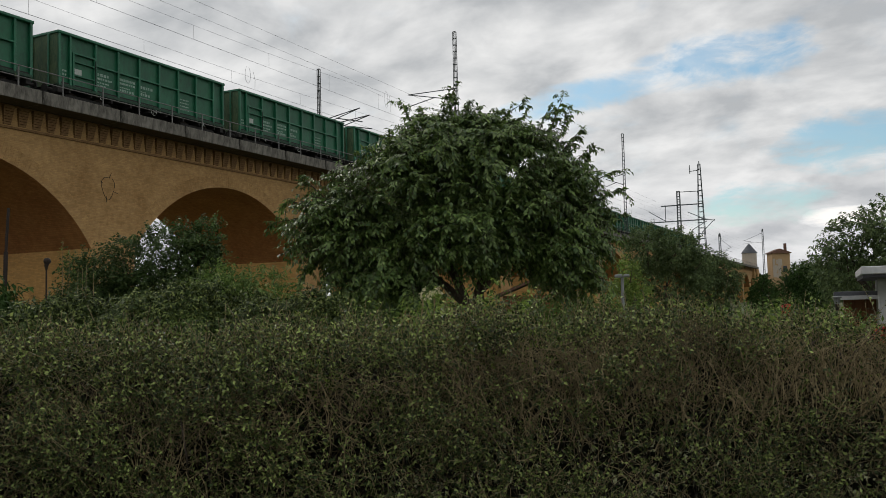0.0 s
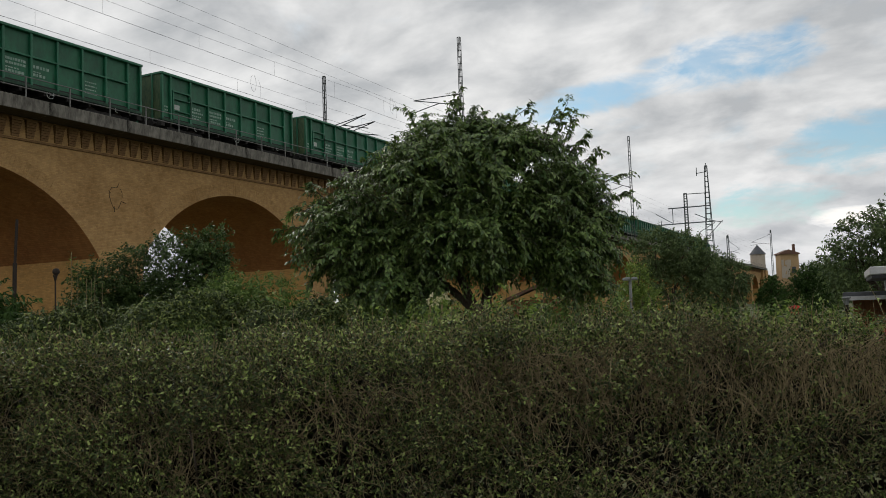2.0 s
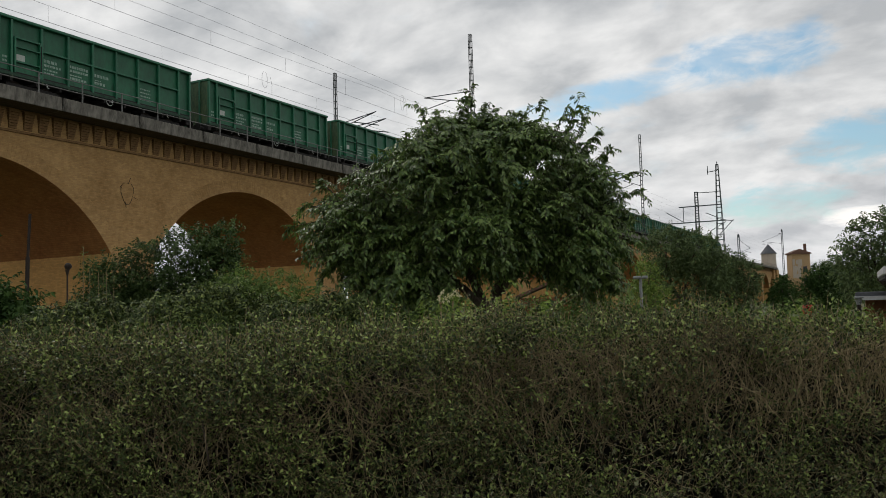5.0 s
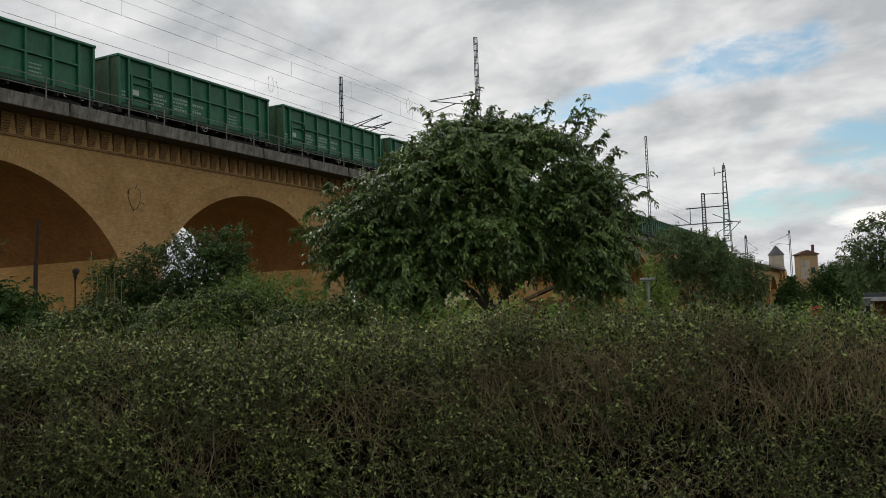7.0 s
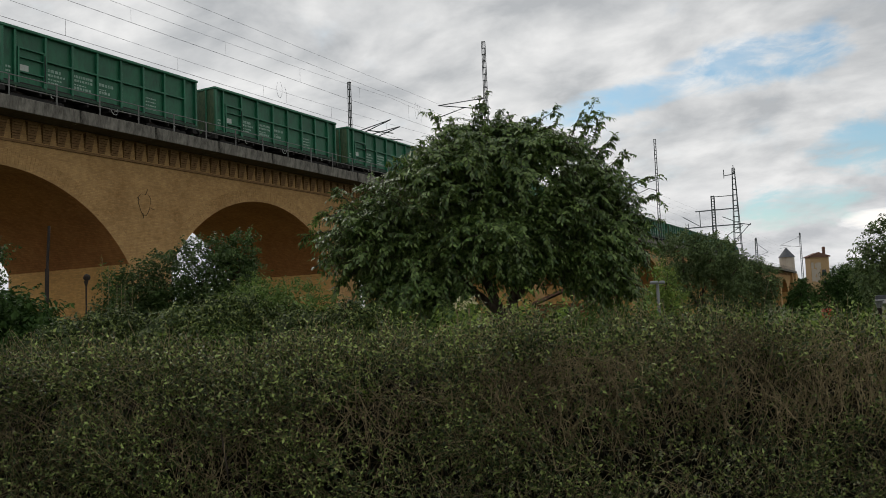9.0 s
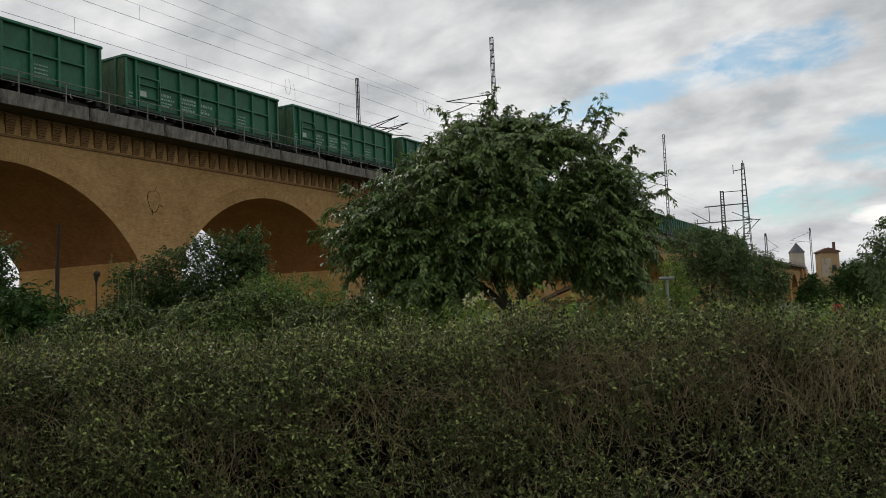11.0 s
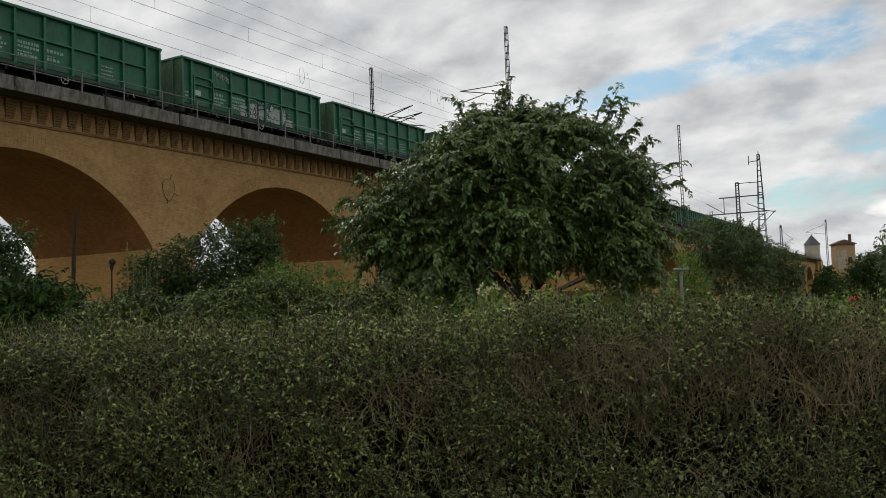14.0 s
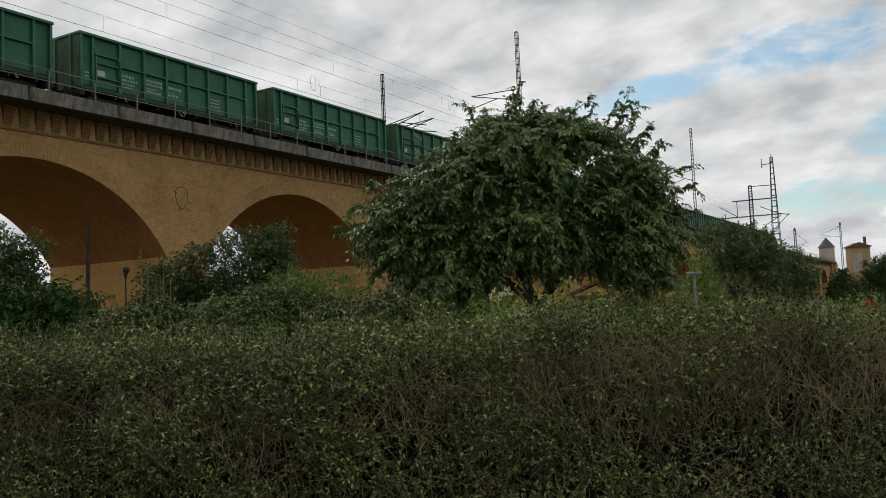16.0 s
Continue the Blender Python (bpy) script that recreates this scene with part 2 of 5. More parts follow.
M_BARK = material("bark", (0.035, 0.026, 0.019), (0.11, 0.085, 0.065), 0.9, scale=6, fine=40, bump=0.8, depth=0.02, streak=(1, 1, 0.3))
M_TWIG = material("hedge_twig", (0.070, 0.055, 0.028), (0.44, 0.355, 0.20), 0.85, scale=3, fine=40, spec=0.2)
M_HEDGE = leaf_material("hedge_leaf", (0.016, 0.030, 0.005), (0.32, 0.40, 0.115), 0.15, 0.42, 0.28, mid=(0.058, 0.086, 0.019))
M_HEDGETOP = leaf_material("hedge_young_leaf", (0.010, 0.022, 0.003), (0.145, 0.20, 0.034), 0.15, 0.6, 0.1, mid=(0.028, 0.048, 0.007))
M_REAR = leaf_material("laurel_leaf", (0.018, 0.036, 0.008), (0.19, 0.23, 0.065), 0.15, 0.6, 0.12, mid=(0.058, 0.086, 0.022))
M_CHERRY = leaf_material("cherry_leaf", (0.030, 0.072, 0.015), (0.175, 0.255, 0.068), 0.25, 0.42, 0.4)
M_SHRUB = leaf_material("shrub_leaf", (0.05, 0.10, 0.02), (0.17, 0.245, 0.062), 0.3, 0.55, 0.15)
M_IVY = leaf_material("dark_leaf", (0.027, 0.056, 0.016), (0.09, 0.135, 0.042), 0.25, 0.5, 0.15)
M_LIGHTLEAF = leaf_material("yellowgreen_leaf", (0.09, 0.16, 0.026), (0.25, 0.33, 0.075), 0.35, 0.5)
M_FARLEAF = leaf_material("far_leaf", (0.05, 0.085, 0.034), (0.14, 0.19, 0.07), 0.25, 0.6)
M_CONIFER = leaf_material("conifer_leaf", (0.018, 0.045, 0.010), (0.055, 0.10, 0.024), 0.15, 0.7, 0.1)
M_GRASS = material("meadow", (0.05, 0.062, 0.022), (0.125, 0.125, 0.055), 0.95, scale=0.4, fine=8, bump=0.8, depth=0.05)
M_DARKSTRIP = material("dark_strip", (0.03, 0.03, 0.03), (0.065, 0.064, 0.062), 0.9, scale=1.5, fine=60, bump=0.6, depth=0.008)
# Near-black: the colour stands in for the shade deep inside the hedge.
M_DEEP = leaf_material("shade_inner_leaf", (0.008, 0.009, 0.005), (0.024, 0.024, 0.013), 0.1, 0.8)
M_RENDER = material("pale_render", (0.36, 0.31, 0.25), (0.47, 0.42, 0.35), 0.9, scale=0.4, fine=4)
M_HOUSE = material("ochre_render", (0.33, 0.22, 0.11), (0.44, 0.30, 0.16), 0.9, scale=0.3, fine=4)
M_SLATE = material("slate", (0.05, 0.055, 0.065), (0.10, 0.105, 0.115), 0.7, scale=0.6, fine=8)
M_TILE = material("red_tile", (0.10, 0.055, 0.04), (0.17, 0.09, 0.06), 0.8, scale=1, fine=10)
M_CREAM = leaf_material("cream_blossom", (0.45, 0.42, 0.25), (0.65, 0.6, 0.4), 0.3)
M_WOOD = material("stained_boards", (0.16, 0.06, 0.025), (0.27, 0.11, 0.045), 0.7, scale=2, fine=16, streak=(1, 1, 0.12))
M_FELT = material("roofing_felt", (0.06, 0.065, 0.075), (0.12, 0.125, 0.135), 0.85, scale=2, fine=30)
M_WHITE = material("white_board", (0.45, 0.45, 0.46), (0.62, 0.62, 0.62), 0.6, scale=1.5, fine=12)
M_ROOFSHADE = material("roof_shade_dark", (0.012, 0.012, 0.014), (0.03, 0.03, 0.03), 0.6)
M_RED = leaf_material("red_petal", (0.35, 0.015, 0.02), (0.6, 0.04, 0.04), 0.3)
M_GLASS = material("window_glass", (0.02, 0.025, 0.03), (0.04, 0.045, 0.05), 0.1, spec=0.6)
M_LAMP = material("grey_enamel", (0.16, 0.17, 0.17), (0.27, 0.28, 0.28), 0.5, scale=4, fine=30)

# ---------------------------------------------------------------- mesh helpers


def mesh(name, verts, faces, mat):
    me = bpy.data.meshes.new(name)
    me.from_pydata([tuple(v) for v in verts], [], faces)
    if mat:
        me.materials.append(mat)
    me.update()
    return me


def thing(name, x, y, z, label, category, group="", kind="", rz=0):
    ob = new(name)
    ob.matrix_basis = pose(x, y, z, 0, 0, rz)
    return tagged(ob, label, category, group, kind)


def part(name, data, mat, parent, label="", at=None):
    """Links a bmesh or a mesh as one object under a thing or a part."""
    if isinstance(data, bmesh.types.BMesh):
        me = bpy.data.meshes.new(name)
        data.normal_update()
        data.to_mesh(me)
        data.free()
        if mat:
            me.materials.append(mat)
    else:
        me = data
    ob = new(name, me)
    ob.parent = parent
    if at is not None:
        ob.matrix_basis = at
    return tagged(ob, label)


def box(bm, x0, y0, z0, x1, y1, z1, bevel=0.0):
    m = Matrix.Translation(((x0 + x1) / 2, (y0 + y1) / 2, (z0 + z1) / 2)) @ Matrix.Diagonal((x1 - x0, y1 - y0, z1 - z0, 1))
    r = bmesh.ops.create_cube(bm, size=1, matrix=m)
    if bevel:
        es = list({e for v in r["verts"] for e in v.link_edges})
        bmesh.ops.bevel(bm, geom=es, offset=bevel, segments=1, affect="EDGES")
    return bm


def boxes(*rows, bevel=0.0):
    bm = bmesh.new()
    for r in rows:
        box(bm, *r, bevel=bevel)
    return bm


def bar(bm, a, b, r, n=6, r2=None):
    """A round bar from a to b."""
    a, b = Vector(a), Vector(b)
    d = b - a
    m = Matrix.Translation((a + b) / 2) @ d.to_track_quat("Z", "Y").to_matrix().to_4x4()
    bmesh.ops.create_cone(bm, cap_ends=True, segments=n, radius1=r, radius2=r if r2 is None else r2, depth=d.length, matrix=m)
    return bm


def bars(rows, r, n=6):
    bm = bmesh.new()
    for a, b in rows:
        bar(bm, a, b, r, n)
    return bm


def tubes(lines, radii, sides=3):
    """Verts and faces of tapered tubes: lines (n, k, 3), radii (n, k)."""
    n, k, _ = lines.shape
    d = np.gradient(lines, axis=1)
    d /= np.linalg.norm(d, axis=2, keepdims=True) + 1e-9
    ref = np.where(np.abs(d[..., 2:3]) > 0.9, np.array([1.0, 0, 0]), np.array([0, 0, 1.0]))
    u = np.cross(d, ref)
    u /= np.linalg.norm(u, axis=2, keepdims=True) + 1e-9
    w = np.cross(d, u)
    ang = np.arange(sides) * 2 * np.pi / sides
    ring = lines[:, :, None] + radii[:, :, None, None] * (u[:, :, None] * np.cos(ang)[:, None] + w[:, :, None] * np.sin(ang)[:, None])
    idx = np.arange(n * k * sides).reshape(n, k, sides)
    a, b = idx[:, :-1], idx[:, 1:]
    f = np.stack([a, np.roll(a, -1, 2), np.roll(b, -1, 2), b], -1).reshape(-1, 4)
    return ring.reshape(-1, 3), f


def leaves(pos, way, up, length, width, fold=0.25, droop=0.15):
    """Leaf blades: pointed, folded along the midrib, bent down at the tip; five corners each."""
    n = len(pos)
    way = way / (np.linalg.norm(way, axis=1, keepdims=True) + 1e-9)
    side = np.cross(way, up)
    side /= np.linalg.norm(side, axis=1, keepdims=True) + 1e-9
    nrm = np.cross(side, way)
    length, width = length[:, None], width[:, None]
    v = np.empty((n, 5, 3))
    v[:, 0] = pos
    v[:, 1] = pos + way * length * 0.42 - side * width * 0.5 + nrm * width * fold
    v[:, 2] = pos + way * length * 0.5
    v[:, 3] = pos + way * length * 0.42 + side * width * 0.5 + nrm * width * fold
    v[:, 4] = pos + way * length - nrm * length * droop
    base = np.arange(n)[:, None] * 5
    f = np.concatenate([base + np.array([[0, 2, 1]]), base + np.array([[0, 3, 2]]), base + np.array([[1, 2, 4]]), base + np.array([[2, 3, 4]])])
    return v.reshape(-1, 3), f


def np_mesh(name, verts, faces, mat, smooth=False):
    verts, faces = np.asarray(verts, np.float32), np.asarray(faces, np.int32)
    me = bpy.data.meshes.new(name)
    k = faces.shape[1]
    me.vertices.add(len(verts))
    me.vertices.foreach_set("co", verts.ravel())
    me.loops.add(faces.size)
    me.loops.foreach_set("vertex_index", faces.ravel())
    me.polygons.add(len(faces))
    me.polygons.foreach_set("loop_start", np.arange(len(faces), dtype=np.int32) * k)
    me.update(calc_edges=True)
    me.validate()
    if smooth:
        me.polygons.foreach_set("use_smooth", np.ones(len(faces), bool))
    me.materials.append(mat)
    return me


def unit(v):
    return v / (np.linalg.norm(v, axis=-1, keepdims=True) + 1e-9)


rng = np.random.default_rng(7)

# ---------------------------------------------------------------- ground
ground = new("ground", mesh("ground", [(-1500, -1500, 0), (3500, -1500, 0), (3500, 1500, 0), (-1500, 1500, 0)], [(0, 1, 2, 3)], M_GRASS))
tagged(ground, "level meadow and garden ground under the viaduct", "ground", kind="structure")

# ---------------------------------------------------------------- viaduct
FACE, DEPTH = 35.2, 9.8            # front face, width across the arches
BACK = FACE + DEPTH
BAY, FIRST, HALF, RAD = 18.05, 23.2, 7.58, 8.9
SPRING_C = 0.30                    # height of the arches' centres
SPRING = SPRING_C + math.sqrt(RAD ** 2 - HALF ** 2)
COURSE, SLAB0, SLAB1 = 10.36, 11.51, 12.15
EDGE0, EDGE1 = 11.395, 12.027      # lower and upper face of the overhanging edge slabs
BAYS = range(-4, 17)


def arch_curve(c, n=28):
    a = math.asin(HALF / RAD)
    return [(c + RAD * math.sin(-a + 2 * a * i / n), SPRING_C + RAD * math.cos(-a + 2 * a * i / n)) for i in range(n + 1)]


def spandrel(y, flip):
    verts, faces = [], []
    top = SLAB0 + 0.02
    for k in BAYS:
        c = FIRST + BAY * k
        curve = arch_curve(c)
        left, right = c - BAY / 2, c + BAY / 2
        cols = [(left, 0.0), (c - HALF, 0.0)] + [(c - HALF, SPRING)] + curve[1:-1] + [(c + HALF, SPRING), (c + HALF, 0.0), (right, 0.0)]
        b = len(verts)
        for x, z in cols:
            verts += [(x, y, z), (x, y, top)]
        for i in range(len(cols) - 1):
            if abs(cols[i][0] - cols[i + 1][0]) < 1e-6:
                continue
            q = (b + 2 * i, b + 2 * i + 2, b + 2 * i + 3, b + 2 * i + 1)
            faces.append(q if not flip else q[::-1])
    return verts, faces


viaduct = thing("railway_viaduct", 0, 0, 0, "long ochre brick railway viaduct with round arches and concrete deck edge", "viaduct", kind="structure")


def welded(verts, faces):
    bm = bmesh.new()
    vs = [bm.verts.new(v) for v in verts]
    for f in faces:
        bm.faces.new([vs[i] for i in f])
    bmesh.ops.remove_doubles(bm, verts=bm.verts, dist=0.002)
    return bm


part("spandrel_wall", welded(*spandrel(FACE, False)), M_WALL, viaduct, "ochre brick spandrel wall with faint courses")
part("spandrel_wall", welded(*spandrel(BACK, True)), M_WALL, viaduct)
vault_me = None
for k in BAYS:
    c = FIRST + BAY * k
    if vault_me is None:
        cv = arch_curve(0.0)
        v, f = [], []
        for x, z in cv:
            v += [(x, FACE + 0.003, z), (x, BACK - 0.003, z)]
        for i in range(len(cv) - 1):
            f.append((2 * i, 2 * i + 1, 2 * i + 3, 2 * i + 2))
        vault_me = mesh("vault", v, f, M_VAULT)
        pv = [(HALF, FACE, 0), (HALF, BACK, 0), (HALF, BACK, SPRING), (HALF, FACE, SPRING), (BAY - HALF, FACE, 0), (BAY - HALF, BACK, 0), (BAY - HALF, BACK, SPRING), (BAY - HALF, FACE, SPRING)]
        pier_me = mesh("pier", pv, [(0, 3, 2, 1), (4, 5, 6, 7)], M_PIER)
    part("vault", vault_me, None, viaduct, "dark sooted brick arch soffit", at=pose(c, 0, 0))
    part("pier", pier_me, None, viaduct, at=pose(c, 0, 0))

# rings of radial bricks round the arches nearest the road
ring_me = None
for k in range(-1, 4):
    c = FIRST + BAY * k
    if ring_me is None:
        a = math.asin(HALF / RAD)
        v, f = [], []
        n_ = 96
        for i in range(n_):
            t0 = -a + 2 * a * (i + 0.025) / n_
            t1 = -a + 2 * a * (i + 0.975) / n_
            out_ = 0.004 + 0.010 * ((i * 37) % 7) / 7
            b = len(v)
            for y_ in (FACE - out_, FACE + 0.02):
                for rr, tt in ((RAD + 0.002, t0), (RAD + 0.76, t0), (RAD + 0.76, t1), (RAD + 0.002, t1)):
                    v.append((rr * math.sin(tt), y_, SPRING_C + rr * math.cos(tt)))
            f += [(b, b + 1, b + 2, b + 3), (b, b + 4, b + 5, b + 1), (b + 1, b + 5, b + 6, b + 2), (b + 2, b + 6, b + 7, b + 3), (b + 3, b + 7, b + 4, b)]
        ring_me = mesh("arch_ring", v, f, M_WALL)
    tagged(part("arch_ring", ring_me, None, viaduct, "ring of radial ochre bricks", at=pose(c, 0, 0)), kind="stuff")

# thin string course under the corbels
X0, X1 = FIRST + BAY * (BAYS[0] - 0.5), FIRST + BAY * (BAYS[-1] + 0.5)
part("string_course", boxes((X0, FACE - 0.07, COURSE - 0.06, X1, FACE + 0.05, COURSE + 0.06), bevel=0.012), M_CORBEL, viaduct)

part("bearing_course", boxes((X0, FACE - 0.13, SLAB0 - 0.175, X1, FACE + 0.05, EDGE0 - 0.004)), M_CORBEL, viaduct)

# stepped brick corbels under the slab
PITCH = 0.785


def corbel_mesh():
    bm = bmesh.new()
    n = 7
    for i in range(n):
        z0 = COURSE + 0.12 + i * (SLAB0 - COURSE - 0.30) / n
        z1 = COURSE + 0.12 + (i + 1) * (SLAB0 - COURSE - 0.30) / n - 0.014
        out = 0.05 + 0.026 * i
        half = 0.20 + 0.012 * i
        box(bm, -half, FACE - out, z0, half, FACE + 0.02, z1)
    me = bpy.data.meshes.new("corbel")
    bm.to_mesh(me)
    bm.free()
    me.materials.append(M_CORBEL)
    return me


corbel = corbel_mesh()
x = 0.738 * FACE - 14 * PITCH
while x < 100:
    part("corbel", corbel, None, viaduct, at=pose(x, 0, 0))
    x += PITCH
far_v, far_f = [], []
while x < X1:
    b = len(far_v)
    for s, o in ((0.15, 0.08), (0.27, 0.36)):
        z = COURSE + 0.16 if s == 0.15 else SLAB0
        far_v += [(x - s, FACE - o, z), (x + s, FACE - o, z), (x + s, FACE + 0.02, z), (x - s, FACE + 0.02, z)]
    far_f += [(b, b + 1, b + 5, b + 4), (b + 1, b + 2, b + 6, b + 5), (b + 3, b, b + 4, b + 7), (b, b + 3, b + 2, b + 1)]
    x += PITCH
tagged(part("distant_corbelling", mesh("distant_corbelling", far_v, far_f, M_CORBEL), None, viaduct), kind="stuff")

# concrete edge slabs with open joints
EDGE = 33.8
SLABLEN = 4.62
slab_me = None
x = 0.783 * 34.2 - 5 * SLABLEN
while x < X1 - SLABLEN:
    if slab_me is None:
        bm = boxes((0.012, EDGE, EDGE0, SLABLEN - 0.012, FACE + 1.2, EDGE1), bevel=0.02)
        slab_me = bpy.data.meshes.new("edge_slab")
        bm.to_mesh(slab_me)
        bm.free()
        slab_me.materials.append(M_CONCRETE)
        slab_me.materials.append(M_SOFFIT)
        # downward faces get the shade-coloured concrete
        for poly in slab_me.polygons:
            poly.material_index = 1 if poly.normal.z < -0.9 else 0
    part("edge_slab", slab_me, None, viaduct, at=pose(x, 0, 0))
    x += SLABLEN
part("deck", boxes((X0, FACE + 0.1, SLAB0 - 0.3, X1, BACK - 0.1, SLAB1 - 0.12)), M_BALLAST, viaduct)
part("rear_edge", boxes((X0, BACK - 0.4, SLAB0, X1, BACK + 0.5, SLAB1)), M_CONCRETE, viaduct)
# abutment closing the far end
part("abutment", boxes((X1 - 0.2, FACE - 0.6, 0, X1 + 6, BACK + 0.6, SLAB0)), M_WALL, viaduct)
part("pilaster", boxes((X1 - 10.6, FACE - 0.7, 0, X1 - 8.4, FACE + 0.3, SLAB0 - 0.1), bevel=0.05), M_WALL, viaduct)

# wrought tie anchor on the pier
sx, sz = 0.9045 * FACE, EYE + 0.186 * FACE
rows_ = []
for i in range(14):
    a0, a1 = radians(i * 360 / 14), radians((i + 1) * 360 / 14)
    if i in (2, 13):
        continue
    k0, k1 = 1 + 0.12 * math.sin(3 * a0), 1 + 0.12 * math.sin(3 * a1)
    rows_.append(((0.42 * k0 * math.cos(a0), 0, 0.58 * k0 * math.sin(a0)), (0.42 * k1 * math.cos(a1), 0, 0.58 * k1 * math.sin(a1))))
for a in (78, 158, 252, 340):
    c_, s_ = math.cos(radians(a)), math.sin(radians(a))
    rows_.append(((0.36 * c_, 0, 0.50 * s_), (0.62 * c_ + 0.1, 0, 0.82 * s_)))
anchor = thing("wall_anchor", sx, FACE - 0.03, sz, "dark iron ring-shaped wall anchor on ochre brick pier", "wall anchor")
part("ring", bars(rows_, 0.012), M_IRON, anchor)

# ---------------------------------------------------------------- deck railing
RAILY = 34.38
rail_h = 1.0
railing = thing("deck_railing", 0, 0, 0, "grey steel post-and-rail railing along the viaduct deck", "railing")
post_me = None
x = 0.755 * RAILY - 5 * 2.42
while x < X1 - 2:
    if post_me is None:
        bm = boxes((-0.03, RAILY - 0.03, EDGE1 - 0.01, 0.03, RAILY + 0.03, SLAB1 + rail_h), bevel=0.008)
        box(bm, -0.07, RAILY - 0.07, EDGE1 - 0.005, 0.07, RAILY + 0.07, EDGE1 + 0.025)
        post_me = bpy.data.meshes.new("post")
        bm.to_mesh(post_me)
        bm.free()
        post_me.materials.append(M_RAILING)
    part("post", post_me, None, railing, at=pose(x, 0, 0))
    x += 2.42
for h in (rail_h - 0.02, 0.45):
    part("rail", bars([((X0 + 2, RAILY - 0.04, SLAB1 + h), (X1 - 2, RAILY - 0.04, SLAB1 + h))], 0.026), M_RAILING, railing)

# ---------------------------------------------------------------- tracks
RAIL_TOP = 12.47
SIDE = 36.8                         # near side of the wagons
TRACK = SIDE + 1.38


def track(y):
    t = thing("railway_track", 0, y, 0, "ballasted railway track on the viaduct deck", "track", group="tracks on the viaduct")
    for s in (-0.75, 0.75):
        part("rail", boxes((X0, s - 0.035, RAIL_TOP - 0.16, X1, s + 0.035, RAIL_TOP)), M_IRON, t)
    x = 0
    me = bpy.data.meshes.new("sleepers")
    bm = bmesh.new()
    while x < 200:
        box(bm, x, -1.25, RAIL_TOP - 0.33, x + 0.26, 1.25, RAIL_TOP - 0.158)
        x += 1.3
    bm.to_mesh(me)
    bm.free()
    me.materials.append(M_UNDER)
    part("sleepers", me, None, t)


track(TRACK)
track(TRACK + 4.2)

# the running line bends away to an embankment at the far end
BEND, CURVE = 205.0, 200.0


def line_pose(s):
    """Pose on the running track s metres along it."""
    if s <= BEND:
        return pose(s, TRACK, RAIL_TOP)
    a = (s - BEND) / CURVE
    return pose(BEND + CURVE * math.sin(a), TRACK + CURVE * (1 - math.cos(a)), RAIL_TOP, 0, 0, math.degrees(a))


v, f = [], []
stations = [BEND + 8 + 10 * i for i in range(30)]
for i, s_ in enumerate(stations):
    m_ = line_pose(s_)
    for off, z_ in ((-13.0 if s_ > 262 else -2.4, 0.0), (-2.4, SLAB1 - 0.14), (3.0, SLAB1 - 0.14), (16.0, 0.0)):
        p_ = m_ @ Vector((0, off, 0))
        v.append((p_.x, max(p_.y, BACK - 1.2) if off < 0 and s_ < 262 else p_.y, z_))
    if i:
        b = 4 * (i - 1)
        f += [(b + k_, b + 4 + k_, b + 5 + k_, b + 1 + k_) for k_ in range(3)]
tagged(new("railway_embankment", mesh("railway_embankment", v, f, M_GRASS)), "grassy railway embankment joining the viaduct", "embankment", kind="structure")

# ---------------------------------------------------------------- overhead line


def lattice_mast(x, y, z0, z1, w0, w1, label, arms=()):
    m = thing("catenary_mast", x, y, z0, label, "catenary mast", group="catenary masts")
    h = z1 - z0
    # far masts get the paint with haze mixed in
    paint = M_MAST if w0 < 0.5 else M_FARMAST
    bm = bmesh.new()
    for sx_ in (-1, 1):
        for sy_ in (-1, 1):
            a, b = (sx_ * w0 / 2, sy_ * w0 / 2, 0), (sx_ * w1 / 2, sy_ * w1 / 2, h)
            bar(bm, a, b, 0.036 if w0 < 0.5 else 0.10, 4)
    part("upright", bm, paint, m)
    n = max(6, int(h / (0.62 if w0 < 1 else 1.25)))
    for i in range(1, n + 1):
        bm = bmesh.new()
        t = i / n
        w = (w0 + (w1 - w0) * t) / 2
        z = t * h
        for s in (-1, 1):
            bar(bm, (-w, s * w, z), (w, s * w, z), 0.03 if w0 < 0.5 else 0.055, 4)
            bar(bm, (s * w, -w, z), (s * w, w, z), 0.03 if w0 < 0.5 else 0.055, 4)
        part("batten", bm, paint, m)
    return m


def bracket(m, dy, z_low, z_high, reach, dx=0.0):
    """Cantilever arm reaching dy from the mast at the two heights of its foot."""
    b = [((dx, 0, z_low), (dx, reach, z_low + 1.15)), ((dx, 0, z_high), (dx, reach, z_low + 1.15)), ((dx, reach * 0.45, z_low + 0.5), (dx, reach * 1.05, z_low - 0.1))]
    part("cantilever_arm", bars(b, 0.045), M_MAST, m)
    part("insulator", bars([((dx, reach * 0.06, z_high - 0.02), (dx, reach * 0.16, z_high - 0.02))], 0.08), M_IRON, m)
    part("insulator", bars([((dx, reach * 0.06, z_low + 0.07), (dx, reach * 0.16, z_low + 0.18))], 0.08), M_IRON, m)


near_label = "tall dark steel lattice catenary mast at the viaduct edge"
YM = 34.3
m2 = lattice_mast(2.1246 * YM, YM, SLAB1 - 0.3, EYE + 0.7626 * YM, 0.34, 0.25, near_label)
bracket(m2, 0, 9.35, 10.45, 5.2)
m3 = lattice_mast(3.9624 * YM, YM, SLAB1 - 0.3, EYE + 0.7862 * YM, 0.36, 0.27, near_label)
bracket(m3, 0, 8.4, 10.2, 3.0)
YF = 43.4
